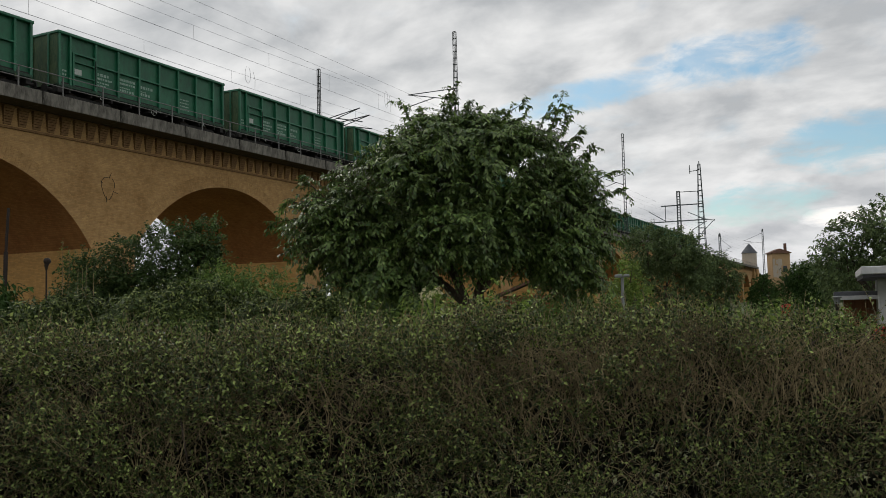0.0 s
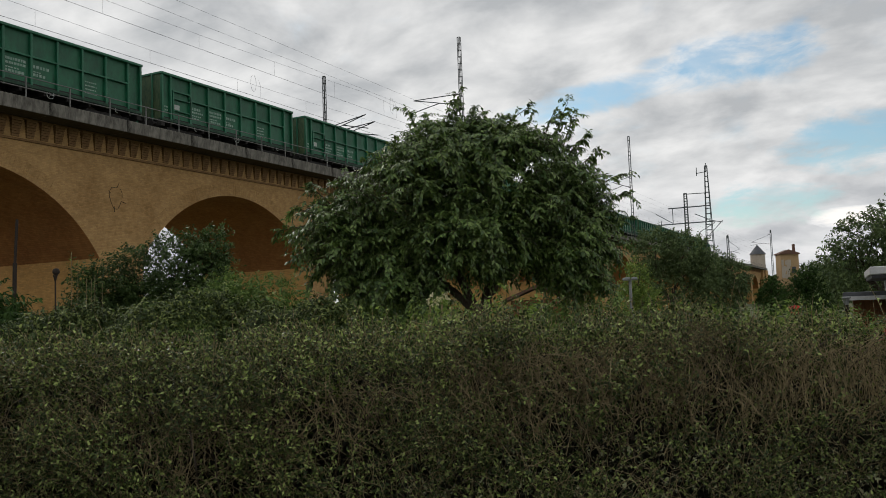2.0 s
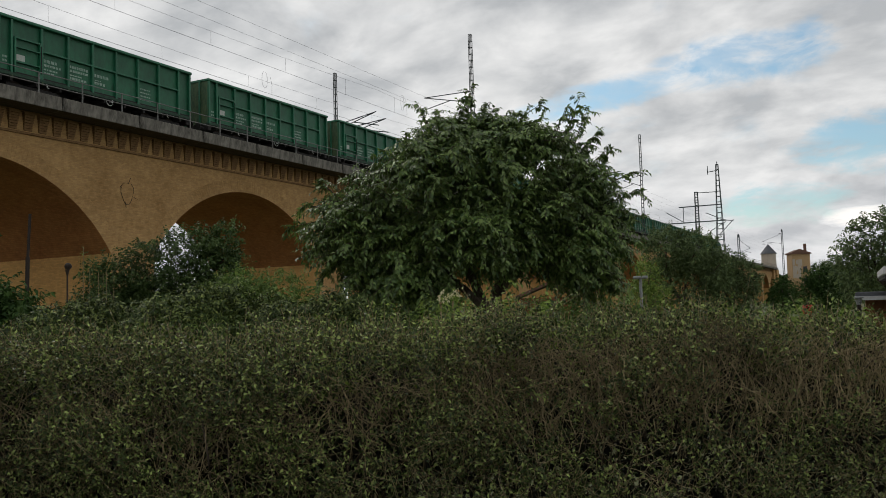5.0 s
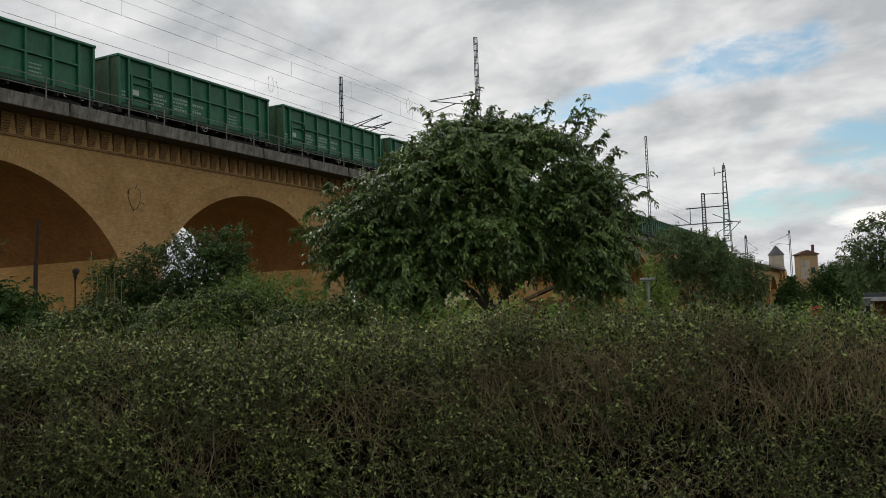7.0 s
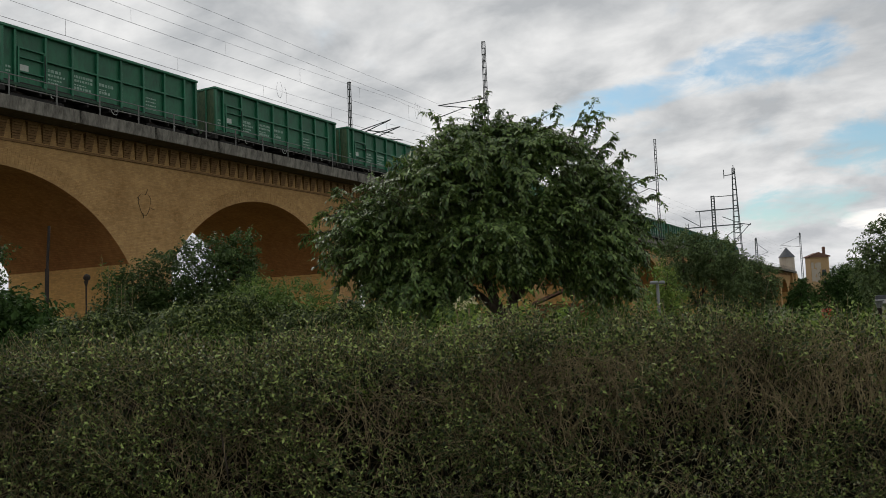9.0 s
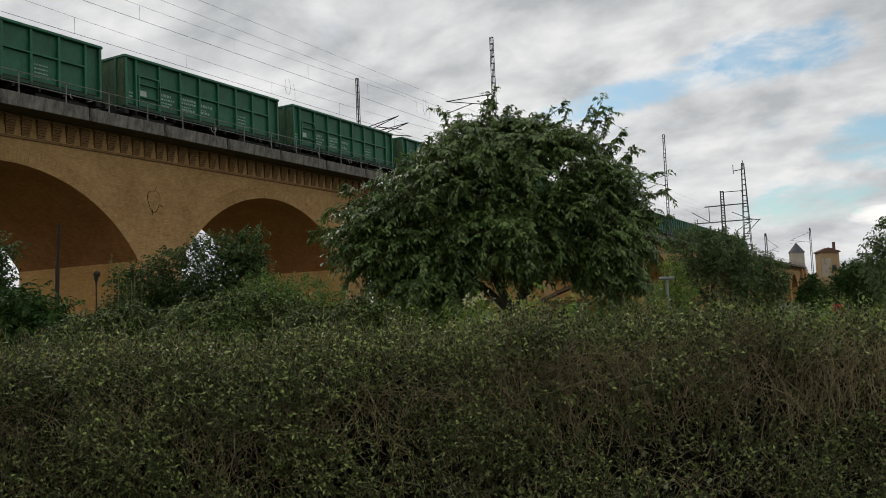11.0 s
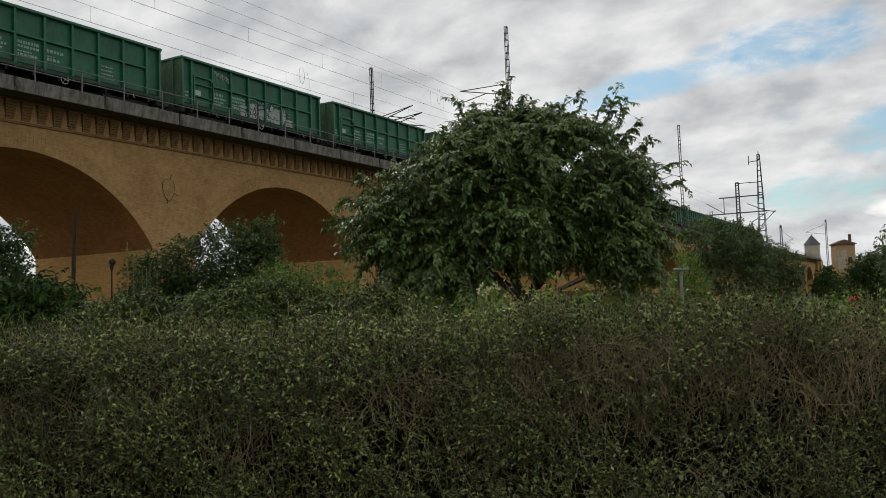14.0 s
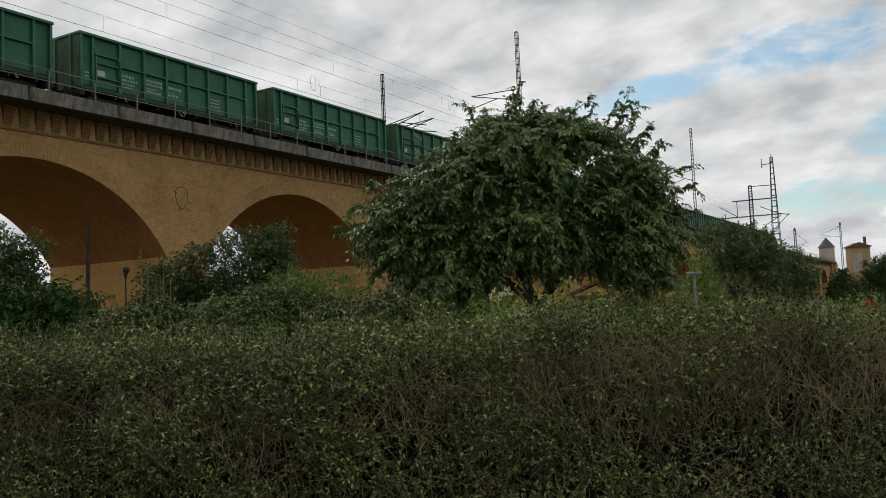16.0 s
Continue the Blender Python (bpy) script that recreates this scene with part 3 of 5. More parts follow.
m1 = lattice_mast(1.456 * YF, YF, SLAB1 - 0.1, EYE + 0.4963 * YF, 0.23, 0.20, "short dark steel lattice catenary mast behind the wagons")
bracket(m1, 0, 5.9, 6.35, -4.3)
bracket(m1, 0, 5.3, 6.0, -4.9, dx=0.6)

# gantry of two masts with cross beams, farther along
XG = 6.04 * YM
g5 = lattice_mast(XG, YM, SLAB1 - 0.3, EYE + 0.928 * YM, 1.75, 0.5, "tall tapering steel lattice mast of the track gantry")
part("top_arm", bars([((0, 0, 20.2), (0, 2.3, 20.0)), ((0, 2.2, 19.4), (0, 2.2, 21.5)), ((0, 0, 20.2), (0, 0, 22.3))], 0.09), M_FARMAST, g5)
g4 = lattice_mast(XG, 39.4, SLAB1 - 0.1, EYE + 0.652 * 39.4, 0.85, 0.65, "steel lattice mast of the track gantry with cross beams")
zt = EYE + 0.652 * 39.4 - SLAB1 + 0.1
part("top_arm", bars([((0, 0.3, zt - 0.2), (0, -4.5, zt - 0.3)), ((0, -4.5, zt - 0.3), (0, -4.6, zt - 1.0))], 0.09), M_FARMAST, g4)
gantry = thing("track_gantry", XG, 0, 0, "steel cross beams carrying the overhead line between two masts", "gantry")
for zb, ya, yb in ((EYE + 0.651 * YM, 33.8, 43.6), (EYE + 0.54 * YM, 32.8, 46.4)):
    part("cross_beam", boxes((-0.14, ya, zb - 0.12, 0.14, yb, zb + 0.12)), M_FARMAST, gantry)
for a_, b_ in (((42.6, 0.651), (42.6, 0.54)), ((42.6, 0.545), (46.6, 0.62)), ((36.6, 0.47), (33.0, 0.53)), ((45.4, 0.46), (45.4, 0.57)), ((37.4, 0.60), (34.6, 0.56)), ((40.6, 0.46), (44.4, 0.50)), ((34.3, 0.45), (31.2, 0.54)), ((31.2, 0.53), (34.3, 0.55))):
    part("drop_arm", bars([((0, a_[0], EYE + a_[1] * YM), (0, b_[0], EYE + b_[1] * YM))], 0.085), M_FARMAST, gantry)
for xx, yy, zt_, nm in ((9.93 * YM, YM, EYE + 0.733 * YM, 0), (250, 36.6, 19.5, 1)):
    mm = lattice_mast(xx, yy, SLAB1 - 0.3 if nm else 10.0, zt_, 0.6, 0.42, "distant grey steel lattice catenary mast")
    h_ = zt_ - (SLAB1 - 0.3 if nm else 10.0)
    bracket(mm, 0, h_ - 5, h_ - 1.2, 7.0 if not nm else -3.0)
    part("drum", bars([((0, 0, h_ - 0.6), (0, 0.0, h_ + 0.3))], 0.2), M_FARMAST, mm)


def wire(name, y, ratios, xs, label, r=0.012):
    v, f = tubes(np.array([[(x, y, EYE + k * y) for x, k in zip(xs, ratios)]]), np.full((1, len(xs)), r), 4)
    t = thing(name, 0, 0, 0, label, "overhead wire", group="overhead line wires")
    part("strand", np_mesh(name, v, f, M_WIRE), None, t)
    return t


def sag(y, k_top, k_mid, x_mast, span, x0=0.0, x1=330.0, n=90):
    xs = np.linspace(x0, x1, n)
    u = ((xs - x_mast) / span) % 1.0
    return xs, k_mid + (k_top - k_mid) * (2 * u - 1) ** 2


YC = 38.8
SPAN = 62.7
wire("contact_wire", YC, np.full(2, 0.4595), np.array([0.0, 330.0]), "dark contact wire above the tracks")
xs, k = sag(YC, 0.497, 0.482, 1.456 * YF, SPAN)
w_a = wire("messenger_wire", YC, k, xs, "thin messenger wire with droppers above the tracks", 0.008)
YB = 38.2
wire("contact_wire", YB, np.full(2, 0.4075), np.array([0.0, 330.0]), "dark contact wire above the wagons")
xs2, k2 = sag(YB, 0.446, 0.428, 2.1246 * YM, SPAN)
w_b = wire("messenger_wire", YB, k2, xs2, "thin messenger wire with droppers above the wagons", 0.008)
YL = 34.3
wire("feeder_wire", YL, np.full(2, 0.503), np.array([0.0, 330.0]), "thin feeder wire along the masts", 0.008)
wire("feeder_wire", YL, np.full(2, 0.528), np.array([0.0, 330.0]), "thin feeder wire along the masts", 0.008)
for w_, y, kc, xq, kq, first in ((w_a, YC, 0.4595, xs, k, 1.015 * YC), (w_b, YB, 0.4075, xs2, k2, 0.903 * YB)):
    x = first - 13.0
    while x < 180:
        kk = float(np.interp(x, xq, kq))
        part("dropper", bars([((x, y, EYE + kc * y), (x, y, EYE + kk * y))], 0.008, 4), M_WIRE, w_)
        x += 7.9
# loops of cable where the wire sections meet
for (lx, lk0, lk1), ly in (((1.228, 0.412, 0.447), YB), ((1.735, 0.466, 0.51), YC)):
    lp = thing("jumper_cable", lx * ly, ly, EYE + lk0 * ly, "thin looped jumper cable joining two overhead wires", "cable", group="overhead line wires")
    h = (lk1 - lk0) * ly
    pts = [(0.27 * math.sin(a) * 1.1, 0, h * (0.55 + 0.45 * math.cos(a))) for a in np.linspace(0.3, 5.9, 13)]
    part("loop", bars(list(zip(pts, pts[1:])), 0.011, 4), M_WIRE, lp)
    part("drop", bars([((0.6, 0, h * 0.8), (0.8, 0, h * 0.4)), ((0.8, 0, h * 0.4), (0.77, 0, -0.1))], 0.011, 4), M_WIRE, lp)

# ---------------------------------------------------------------- goods wagons
GAPX, LENB, WID = 14.2, 12.66, 2.76
BOT, TOPZ = 13.56, 16.38            # lower and upper edge of the wagon sides
SPEED = 10.452


def tag_stuff(name, data, mat, parent):
    return tagged(part(name, data, mat, parent, "faded pale stencil lettering"), kind="stuff")


def wagon():
    """An open bogie wagon; origin at its middle on the rail, near side towards -y."""
    t = thing("open_goods_wagon", 0, TRACK, RAIL_TOP, "dark green steel open goods wagon with ribbed sides, rolling", "goods wagon", group="wagons of the goods train")
    h0, h1 = BOT - RAIL_TOP, TOPZ - RAIL_TOP
    L2, W2 = LENB / 2, WID / 2
    part("floor", boxes((-L2 + 0.05, -W2 + 0.08, h0 + 0.06, L2 - 0.05, W2 - 0.08, h0 + 0.16)), M_UNDER, t)
    # stations of the ribs along the side, from the rear
    ribs = [-L2 + 0.75, -L2 + 2.41]
    step = (L2 - 0.98 - ribs[1]) / 6
    ribs += [ribs[1] + step * (i + 1) for i in range(6)]
    stations = [-L2 + 0.09] + ribs + [L2 - 0.09]
    mid = h0 + (h1 - h0) * 0.53
    for s in (-1, 1):
        y = s * W2
        yi = s * (W2 - 0.16)
        y0, y1 = min(yi, yi - s * 0.02), max(yi, yi - s * 0.02)
        part("side_panel", boxes((-L2 + 0.03, y0, h0 + 0.02, L2 - 0.03, y1, h1 - 0.04)), M_GREEN, t)
        a, b = sorted((y, yi))
        for x in ribs:
            part("rib", boxes((x - 0.062, a, h0 + 0.02, x + 0.062, b, h1 - 0.12), bevel=0.015), M_GREENLIT, t)
        for x in (-L2 + 0.07, L2 - 0.07):
            part("corner_post", boxes((x - 0.07, a, h0 - 0.02, x + 0.07, b, h1 - 0.1), bevel=0.012), M_GREENLIT, t)
        a2, b2 = sorted((y + s * 0.05, yi - s * 0.04))
        part("top_rail", boxes((-L2 - 0.05, a2, h1 - 0.15, L2 + 0.05, b2, h1), bevel=0.025), M_GREENLIT, t)
        a3, b3 = sorted((y - s * 0.01, yi))
        for i in range(2, len(stations) - 2):
            xa, xb = stations[i] + 0.055, stations[i + 1] - 0.055
            part("waist_rail", boxes((xa, a3, mid - 0.045, xb, b3, mid + 0.045), bevel=0.012), M_GREENLIT, t)
        a4, b4 = sorted((y, yi - s * 0.1))
        part("sill", boxes((-L2, a4, h0 - 0.10, L2, b4, h0 + 0.07), bevel=0.015), M_SILL, t)
        # loading door
        xa, xb = stations[1] + 0.16, stations[2] - 0.12
        zt_ = h0 + (h1 - h0) * 0.64
        yd0, yd1 = sorted((yi + s * 0.05, yi))
        dr = part("door", boxes((xa, yd0, h0 + 0.12, xb, yd1, zt_), bevel=0.012), M_GREEN, t, "loading door with raised frame")
        ya, yb = sorted((y + s * 0.03, yi + s * 0.02))
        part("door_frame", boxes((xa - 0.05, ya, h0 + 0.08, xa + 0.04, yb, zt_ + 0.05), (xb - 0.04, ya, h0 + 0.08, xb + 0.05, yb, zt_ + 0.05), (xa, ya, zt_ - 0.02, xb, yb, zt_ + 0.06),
                                 (xa, ya, h0 + 0.62, xb, yb, h0 + 0.68), (xa, ya, zt_ - 0.46, xb, yb, zt_ - 0.41)), M_GREENLIT, dr)
        part("bolt", bars([((xb + 0.03, y + s * 0.05, h0 + 0.3), (xb + 0.03, y + s * 0.05, zt_ - 0.1))], 0.025), M_UNDER, dr)
        part("plate", boxes((xa + 0.14, min(yi + s * 0.051, yi + s * 0.062), h0 + 0.74, xa + 0.60, max(yi + s * 0.051, yi + s * 0.062), h0 + 1.04)), M_PLATE, dr, "pale plate")
        # rows of faded stencil lettering, too worn to read
        yq = sorted((yi + s * 0.003, yi + s * 0.008))

        def marks(x_, z_, rows_):
            bm = bmesh.new()
            for r, (n, w_, hgt) in enumerate(rows_):
                xx = x_
                for i in range(n):
                    ww = w_ * (0.6 + 0.8 * ((i * 37 + r * 17) % 10) / 10)
                    box(bm, xx, yq[0], z_ - r * 0.2, xx + ww, yq[1], z_ - r * 0.2 + hgt)
                    xx += ww + w_ * 0.35
            return bm

        for x in stations[1:]:
            part("tie_ring", bars([((x, y + s * 0.02, h0 - 0.08), (x - 0.05, y + s * 0.03, h0 - 0.22)), ((x - 0.05, y + s * 0.03, h0 - 0.22), (x + 0.06, y + s * 0.03, h0 - 0.22)), ((x + 0.06, y + s * 0.03, h0 - 0.22), (x, y + s * 0.02, h0 - 0.08))], 0.018, 4), M_GREENEND, t)
        tag_stuff("stencil", marks(stations[2] + 0.2, h0 + 1.02, [(4, 0.17, 0.15), (6, 0.13, 0.11), (5, 0.13, 0.08), (3, 0.16, 0.12)]), M_CHALK, t)
        tag_stuff("stencil", marks(stations[3] + 0.2, h0 + 1.1, [(8, 0.11, 0.14), (7, 0.12, 0.12), (5, 0.12, 0.06), (6, 0.13, 0.13)]), M_CHALK, t)
        tag_stuff("stencil", marks(stations[4] + 0.2, h0 + 0.98, [(5, 0.15, 0.16), (3, 0.12, 0.05), (4, 0.14, 0.14)]), M_CHALK, t)
        tag_stuff("stencil", marks(stations[6] + 0.25, h0 + 0.98, [(6, 0.10, 0.07), (6, 0.10, 0.07), (5, 0.12, 0.07), (6, 0.1, 0.07)]), M_CHALK, t)
        tag_stuff("stencil", marks(stations[0] + 0.25, h0 + 0.75, [(2, 0.12, 0.1), (2, 0.1, 0.1)]), M_CHALK, t)
    for s in (-1, 1):
        x = s * L2
        xa, xb = sorted((x, x - s * 0.05))
        e = part("end_wall", boxes((xa, -W2 + 0.06, h0 + 0.02, xb, W2 - 0.06, h1 - 0.05)), M_GREENEND, t, "dusty green end wall")
        xa, xb = sorted((x + s * 0.07, x))
        for yy in (-0.62, 0.62):
            part("end_post", boxes((xa, yy - 0.06, h0 - 0.05, xb, yy + 0.06, h1 - 0.1), bevel=0.012), M_GREENLIT, e)
        part("end_rail", boxes((xa, -W2, h1 - 0.13, xb, W2, h1), bevel=0.012), M_GREENLIT, e)
        part("headstock", boxes((min(x, x - s * 0.3), -W2 + 0.1, h0 - 0.42, max(x, x - s * 0.3), W2 - 0.1, h0 - 0.1), bevel=0.02), M_UNDER, t)
        for yy in (-0.87, 0.87):
            bm = bars([((x, yy, h0 - 0.26), (x + s * 0.42, yy, h0 - 0.26))], 0.09, 8)
            bar(bm, (x + s * 0.42, yy, h0 - 0.26), (x + s * 0.5, yy, h0 - 0.26), 0.23, 10)
            part("buffer", bm, M_UNDER, t)
        part("coupling", bars([((x, 0, h0 - 0.3), (x + s * 0.62, 0, h0 - 0.42))], 0.05), M_UNDER, t)
    bm = boxes((-L2 + 0.2, -0.25, h0 - 0.45, L2 - 0.2, 0.25, h0 - 0.05))
    for i in range(9):
        x = -L2 + 0.8 + i * (LENB - 1.6) / 8
        box(bm, x - 0.06, -W2 + 0.12, h0 - 0.32, x + 0.06, W2 - 0.12, h0 - 0.1)
    part("underframe", bm, M_UNDER, t)
    wheel = bmesh.new()
    bar(wheel, (0, -0.07, 0), (0, 0.07, 0), 0.46, 16)
    bar(wheel, (0, -0.12, 0), (0, 0.12, 0), 0.12, 8)
    wm = bpy.data.meshes.new("wheel")
    wheel.to_mesh(wm)
    wheel.free()
    wm.materials.append(M_IRON)
    for bx in (-L2 + 2.15, L2 - 2.15):
        bm = bmesh.new()
        for s in (-1, 1):
            box(bm, bx - 1.5, s * 1.0 - 0.08, 0.45, bx + 1.5, s * 1.0 + 0.08, 0.72, bevel=0.03)
            for wx in (-0.9, 0.9):
                box(bm, bx + wx - 0.16, s * 1.0 - 0.1, 0.33, bx + wx + 0.16, s * 1.0 + 0.1, 0.62)
        box(bm, bx - 0.25, -1.0, 0.4, bx + 0.25, 1.0, 0.75)
        bg = part("bogie", bm, M_UNDER, t)
        for wx in (-0.9, 0.9):
            for s in (-0.75, 0.75):
                part("wheel", wm, None, bg, at=pose(bx + wx, s, 0.46))
    # hand wheel of the brake, and steps
    for s in (-1, 1):
        angles = list(np.linspace(0, 2 * math.pi, 17)) + [None, 2 * math.pi / 3, None, 4 * math.pi / 3]
        pts = [(0.25, s * (W2 - 0.02), h0 - 0.22) if a is None else (0.25 + 0.21 * math.cos(a), s * (W2 - 0.02), h0 - 0.22 + 0.21 * math.sin(a)) for a in angles]
        wv, wf = tubes(np.array([pts]), np.full((1, len(pts)), 0.02), 5)
        part("brake_wheel", np_mesh("brake_wheel", wv, wf, M_PLATE), None, t, "pale brake hand wheel")
        for x in (-L2 + 2.7, L2 - 1.9):
            part("hook", bars([((x, s * (W2 - 0.04), h0 - 0.1), (x, s * (W2 - 0.02), h0 - 0.28)), ((x, s * (W2 - 0.02), h0 - 0.28), (x + 0.12, s * (W2 - 0.02), h0 - 0.32))], 0.022), M_PLATE, t)
    return t, stations, h0, h1


wagon_one, STN, H0, H1 = wagon()
W0 = 36.45                           # middle of a wagon at the start of the clip
train = [wagon_one]
NUMBERS = list(range(-14, 13))
for _ in NUMBERS[1:]:
    train.append(copy_thing(wagon_one, pose(0, TRACK, RAIL_TOP)))


def spray(w):
    """Two sprayed tags: bulky pale shapes with dark outlines, drawn as plain shapes."""
    y = -WID / 2 + 0.145

    def blob(cx, cz, rx, rz, seed, n=14, dy=0.0):
        r = random.Random(seed)
        v = [(cx + rx * math.cos(a) * r.uniform(0.82, 1.1), y - 0.004 - dy, cz + rz * math.sin(a) * r.uniform(0.82, 1.1)) for a in [2 * math.pi * i / n for i in range(n)]]
        v += [(p[0], y + 0.006, p[2]) for p in v]
        f = [tuple(range(n)), tuple(range(2 * n - 1, n - 1, -1))] + [(i, n + i, n + (i + 1) % n, (i + 1) % n) for i in range(n)]
        return mesh("spray_shape", v, f, M_SPRAY)

    zc = H0 + 0.66
    gr = part("graffiti", blob(STN[4] + 0.45, zc - 0.05, 0.50, 0.52, 1, 9), None, w, "large white and black sprayed graffiti shapes")
    rs = random.Random(4)
    for i, (bx, bz, rx, rz) in enumerate(((1.25, 0.05, 0.26, 0.62), (1.85, -0.1, 0.30, 0.5), (2.25, 0.1, 0.2, 0.68), (2.75, 0.2, 0.42, 0.4), (2.8, -0.35, 0.46, 0.28), (3.35, 0.15, 0.26, 0.62), (-0.35, -0.3, 0.4, 0.22), (3.9, -0.4, 0.42, 0.2), (-0.3, 0.1, 0.5, 0.1), (4.0, -0.1, 0.4, 0.08))):
        part("spray_shape", blob(STN[4] + bx, zc + bz, rx, rz, 10 + i, 8, 0.001 * i), None, gr)
    lines = []
    for i in range(34):
        x = STN[4] - 0.3 + rs.random() * 4.2
        z = zc + rs.uniform(-0.5, 0.55)
        if rs.random() < 0.55:
            lines.append(((x, y - 0.016, z), (x + rs.uniform(-0.15, 0.25), y - 0.016, z + rs.uniform(0.25, 0.5))))
        else:
            lines.append(((x, y - 0.016, z), (x + rs.uniform(0.2, 0.45), y - 0.016, z + rs.uniform(-0.12, 0.12))))
    part("outline", bars(lines, 0.026, 5), M_SPRAYDARK, gr)
    mint = [((STN[4] + 0.1 + i * 0.3, y, zc + 0.66 + 0.1 * math.sin(i * 1.3) + (0.14 if i > 6 else 0)), (STN[4] + 0.42 + i * 0.3, y, zc + 0.66 + 0.1 * math.sin((i + 1) * 1.3) + (0.14 if i > 5 else 0))) for i in range(13)]
    part("halo", bars(mint, 0.05, 5), M_SPRAYMINT, gr)
    tag_ = []
    for i, x in enumerate((0.2, 0.42, 0.72, 1.02, 1.2)):
        x = STN[2] + x
        zz = H0 + 2.28 - 0.05 * i
        tag_ += [((x, y, zz), (x + 0.2, y, zz + 0.2)), ((x + 0.2, y, zz + 0.2), (x + 0.22, y, zz - 0.12)), ((x, y, zz + 0.2), (x + 0.24, y, zz + 0.18))]
    part("small_tag", bars(tag_, 0.028, 5), M_SPRAY, gr)


GRAF = -10
spray(train[NUMBERS.index(GRAF)])
tagged(train[NUMBERS.index(GRAF)], "dark green open goods wagon with white sprayed graffiti, rolling")

# ---------------------------------------------------------------- planting


def spot(angle, dist):
    a = radians(angle)
    return dist * math.cos(a), dist * math.sin(a)


def crown_mesh(name, lobes, twigs, per, size, mat, seed, droop=0.5, shell=0.55, slim=0.42, reach=0.45, zmin=0.05):
    """Leafy shoots spread through lobes (x, y, z, rx, ry, rz), denser towards their outside."""
    r = np.random.default_rng(seed)
    lob = np.array(lobes, float)
    area = (lob[:, 3] * lob[:, 5] + lob[:, 4] * lob[:, 5] + lob[:, 3] * lob[:, 4])
    pick = r.choice(len(lob), twigs, p=area / area.sum())
    d = unit(r.normal(size=(twigs, 3)))
    rad = np.where(r.random(twigs) < shell, r.uniform(0.78, 1.02, twigs), r.uniform(0.2, 1.0, twigs) ** 0.6)
    bumps = 1 + 0.16 * np.sin(d[:, 0] * 7 + pick) * np.cos(d[:, 2] * 6 + 2 * pick) + 0.10 * r.normal(size=twigs)
    base = lob[pick, :3] + d * lob[pick, 3:] * (rad * bumps)[:, None]
    out = unit(d * 0.8 + np.array([0, 0, 0.35]) + 0.55 * r.normal(size=(twigs, 3)))
    ln = reach * r.uniform(0.5, 1.5, twigs)
    t = (np.arange(per) + 0.5) / per
    bend = -droop * 0.5
    pos = base[:, None] + out[:, None] * (ln[:, None] * t)[..., None] + np.array([0, 0, 1.0]) * (bend * ln[:, None] * t ** 2)[..., None]
    lat = unit(np.cross(out, r.normal(size=(twigs, 3))))
    alt = np.where(np.arange(per) % 2 == 0, 1.0, -1.0)
    way = out[:, None] * 0.55 + lat[:, None] * alt[None, :, None] * 0.8 + np.array([0, 0, -droop]) + 0.3 * r.normal(size=(twigs, per, 3))
    pos, way = pos.reshape(-1, 3), way.reshape(-1, 3)
    keep = pos[:, 2] > zmin
    pos, way = pos[keep], way[keep]
    up = unit(np.array([0, 0, 1.0]) + 0.5 * r.normal(size=pos.shape))
    sz = size * r.uniform(0.65, 1.25, len(pos))
    v, f = leaves(pos, way, up, sz, sz * slim * r.uniform(0.8, 1.2, len(pos)))
    return np_mesh(name, v, f, mat)


def limb_mesh(name, lines, mat, sides=8):
    """Limbs as bent tapered tubes from (start, end) pairs."""
    r = np.random.default_rng(5)
    L, R = [], []
    for a, b, ra, rb in lines:
        a, b = np.array(a, float), np.array(b, float)
        t = np.linspace(0, 1, 7)[:, None]
        bow = np.cross(b - a, r.normal(size=3)) * 0.10
        L.append(a + (b - a) * t + bow * np.sin(t * np.pi) + np.array([0, 0, 0.08]) * np.linalg.norm(b - a) * np.sin(t * np.pi))
        R.append((ra + (rb - ra) * t[:, 0]))
    v, f = tubes(np.array(L), np.array(R), sides)
    return np_mesh(name, v, f, mat, True)


VIEW = 27.0                         # middle heading of the view


def plant(name, label, category, angle, dist, lobes, twigs, per, size, mat, seed, trunk_r=0.05, group="", **kw):
    """A shrub or tree at a heading and distance; lobes (across, along, up, radii) seen from the camera."""
    x, y = spot(angle, dist)
    t = thing(name, x, y, 0, label, category, group, rz=angle - 90)
    lines = []
    foot = np.array([0, 0, -0.05])
    fork = np.array([0, 0, min(l[2] for l in lobes) * 0.5])
    lines.append((foot, fork, trunk_r, trunk_r * 0.8))
    for l in lobes:
        lines.append((fork, (l[0], l[1], l[2]), trunk_r * 0.7, trunk_r * 0.25))
        lines.append(((l[0] * 0.6, l[1] * 0.6, l[2] * 0.75), (l[0] + l[3] * 0.5, l[1] - l[4] * 0.3, l[2] + l[5] * 0.6), trunk_r * 0.35, trunk_r * 0.1))
    part("stem", limb_mesh("stem", lines, M_BARK, 6), None, t)
    part("crown", crown_mesh("crown", lobes, twigs, per, size, mat, seed, **kw), None, t)
    return t


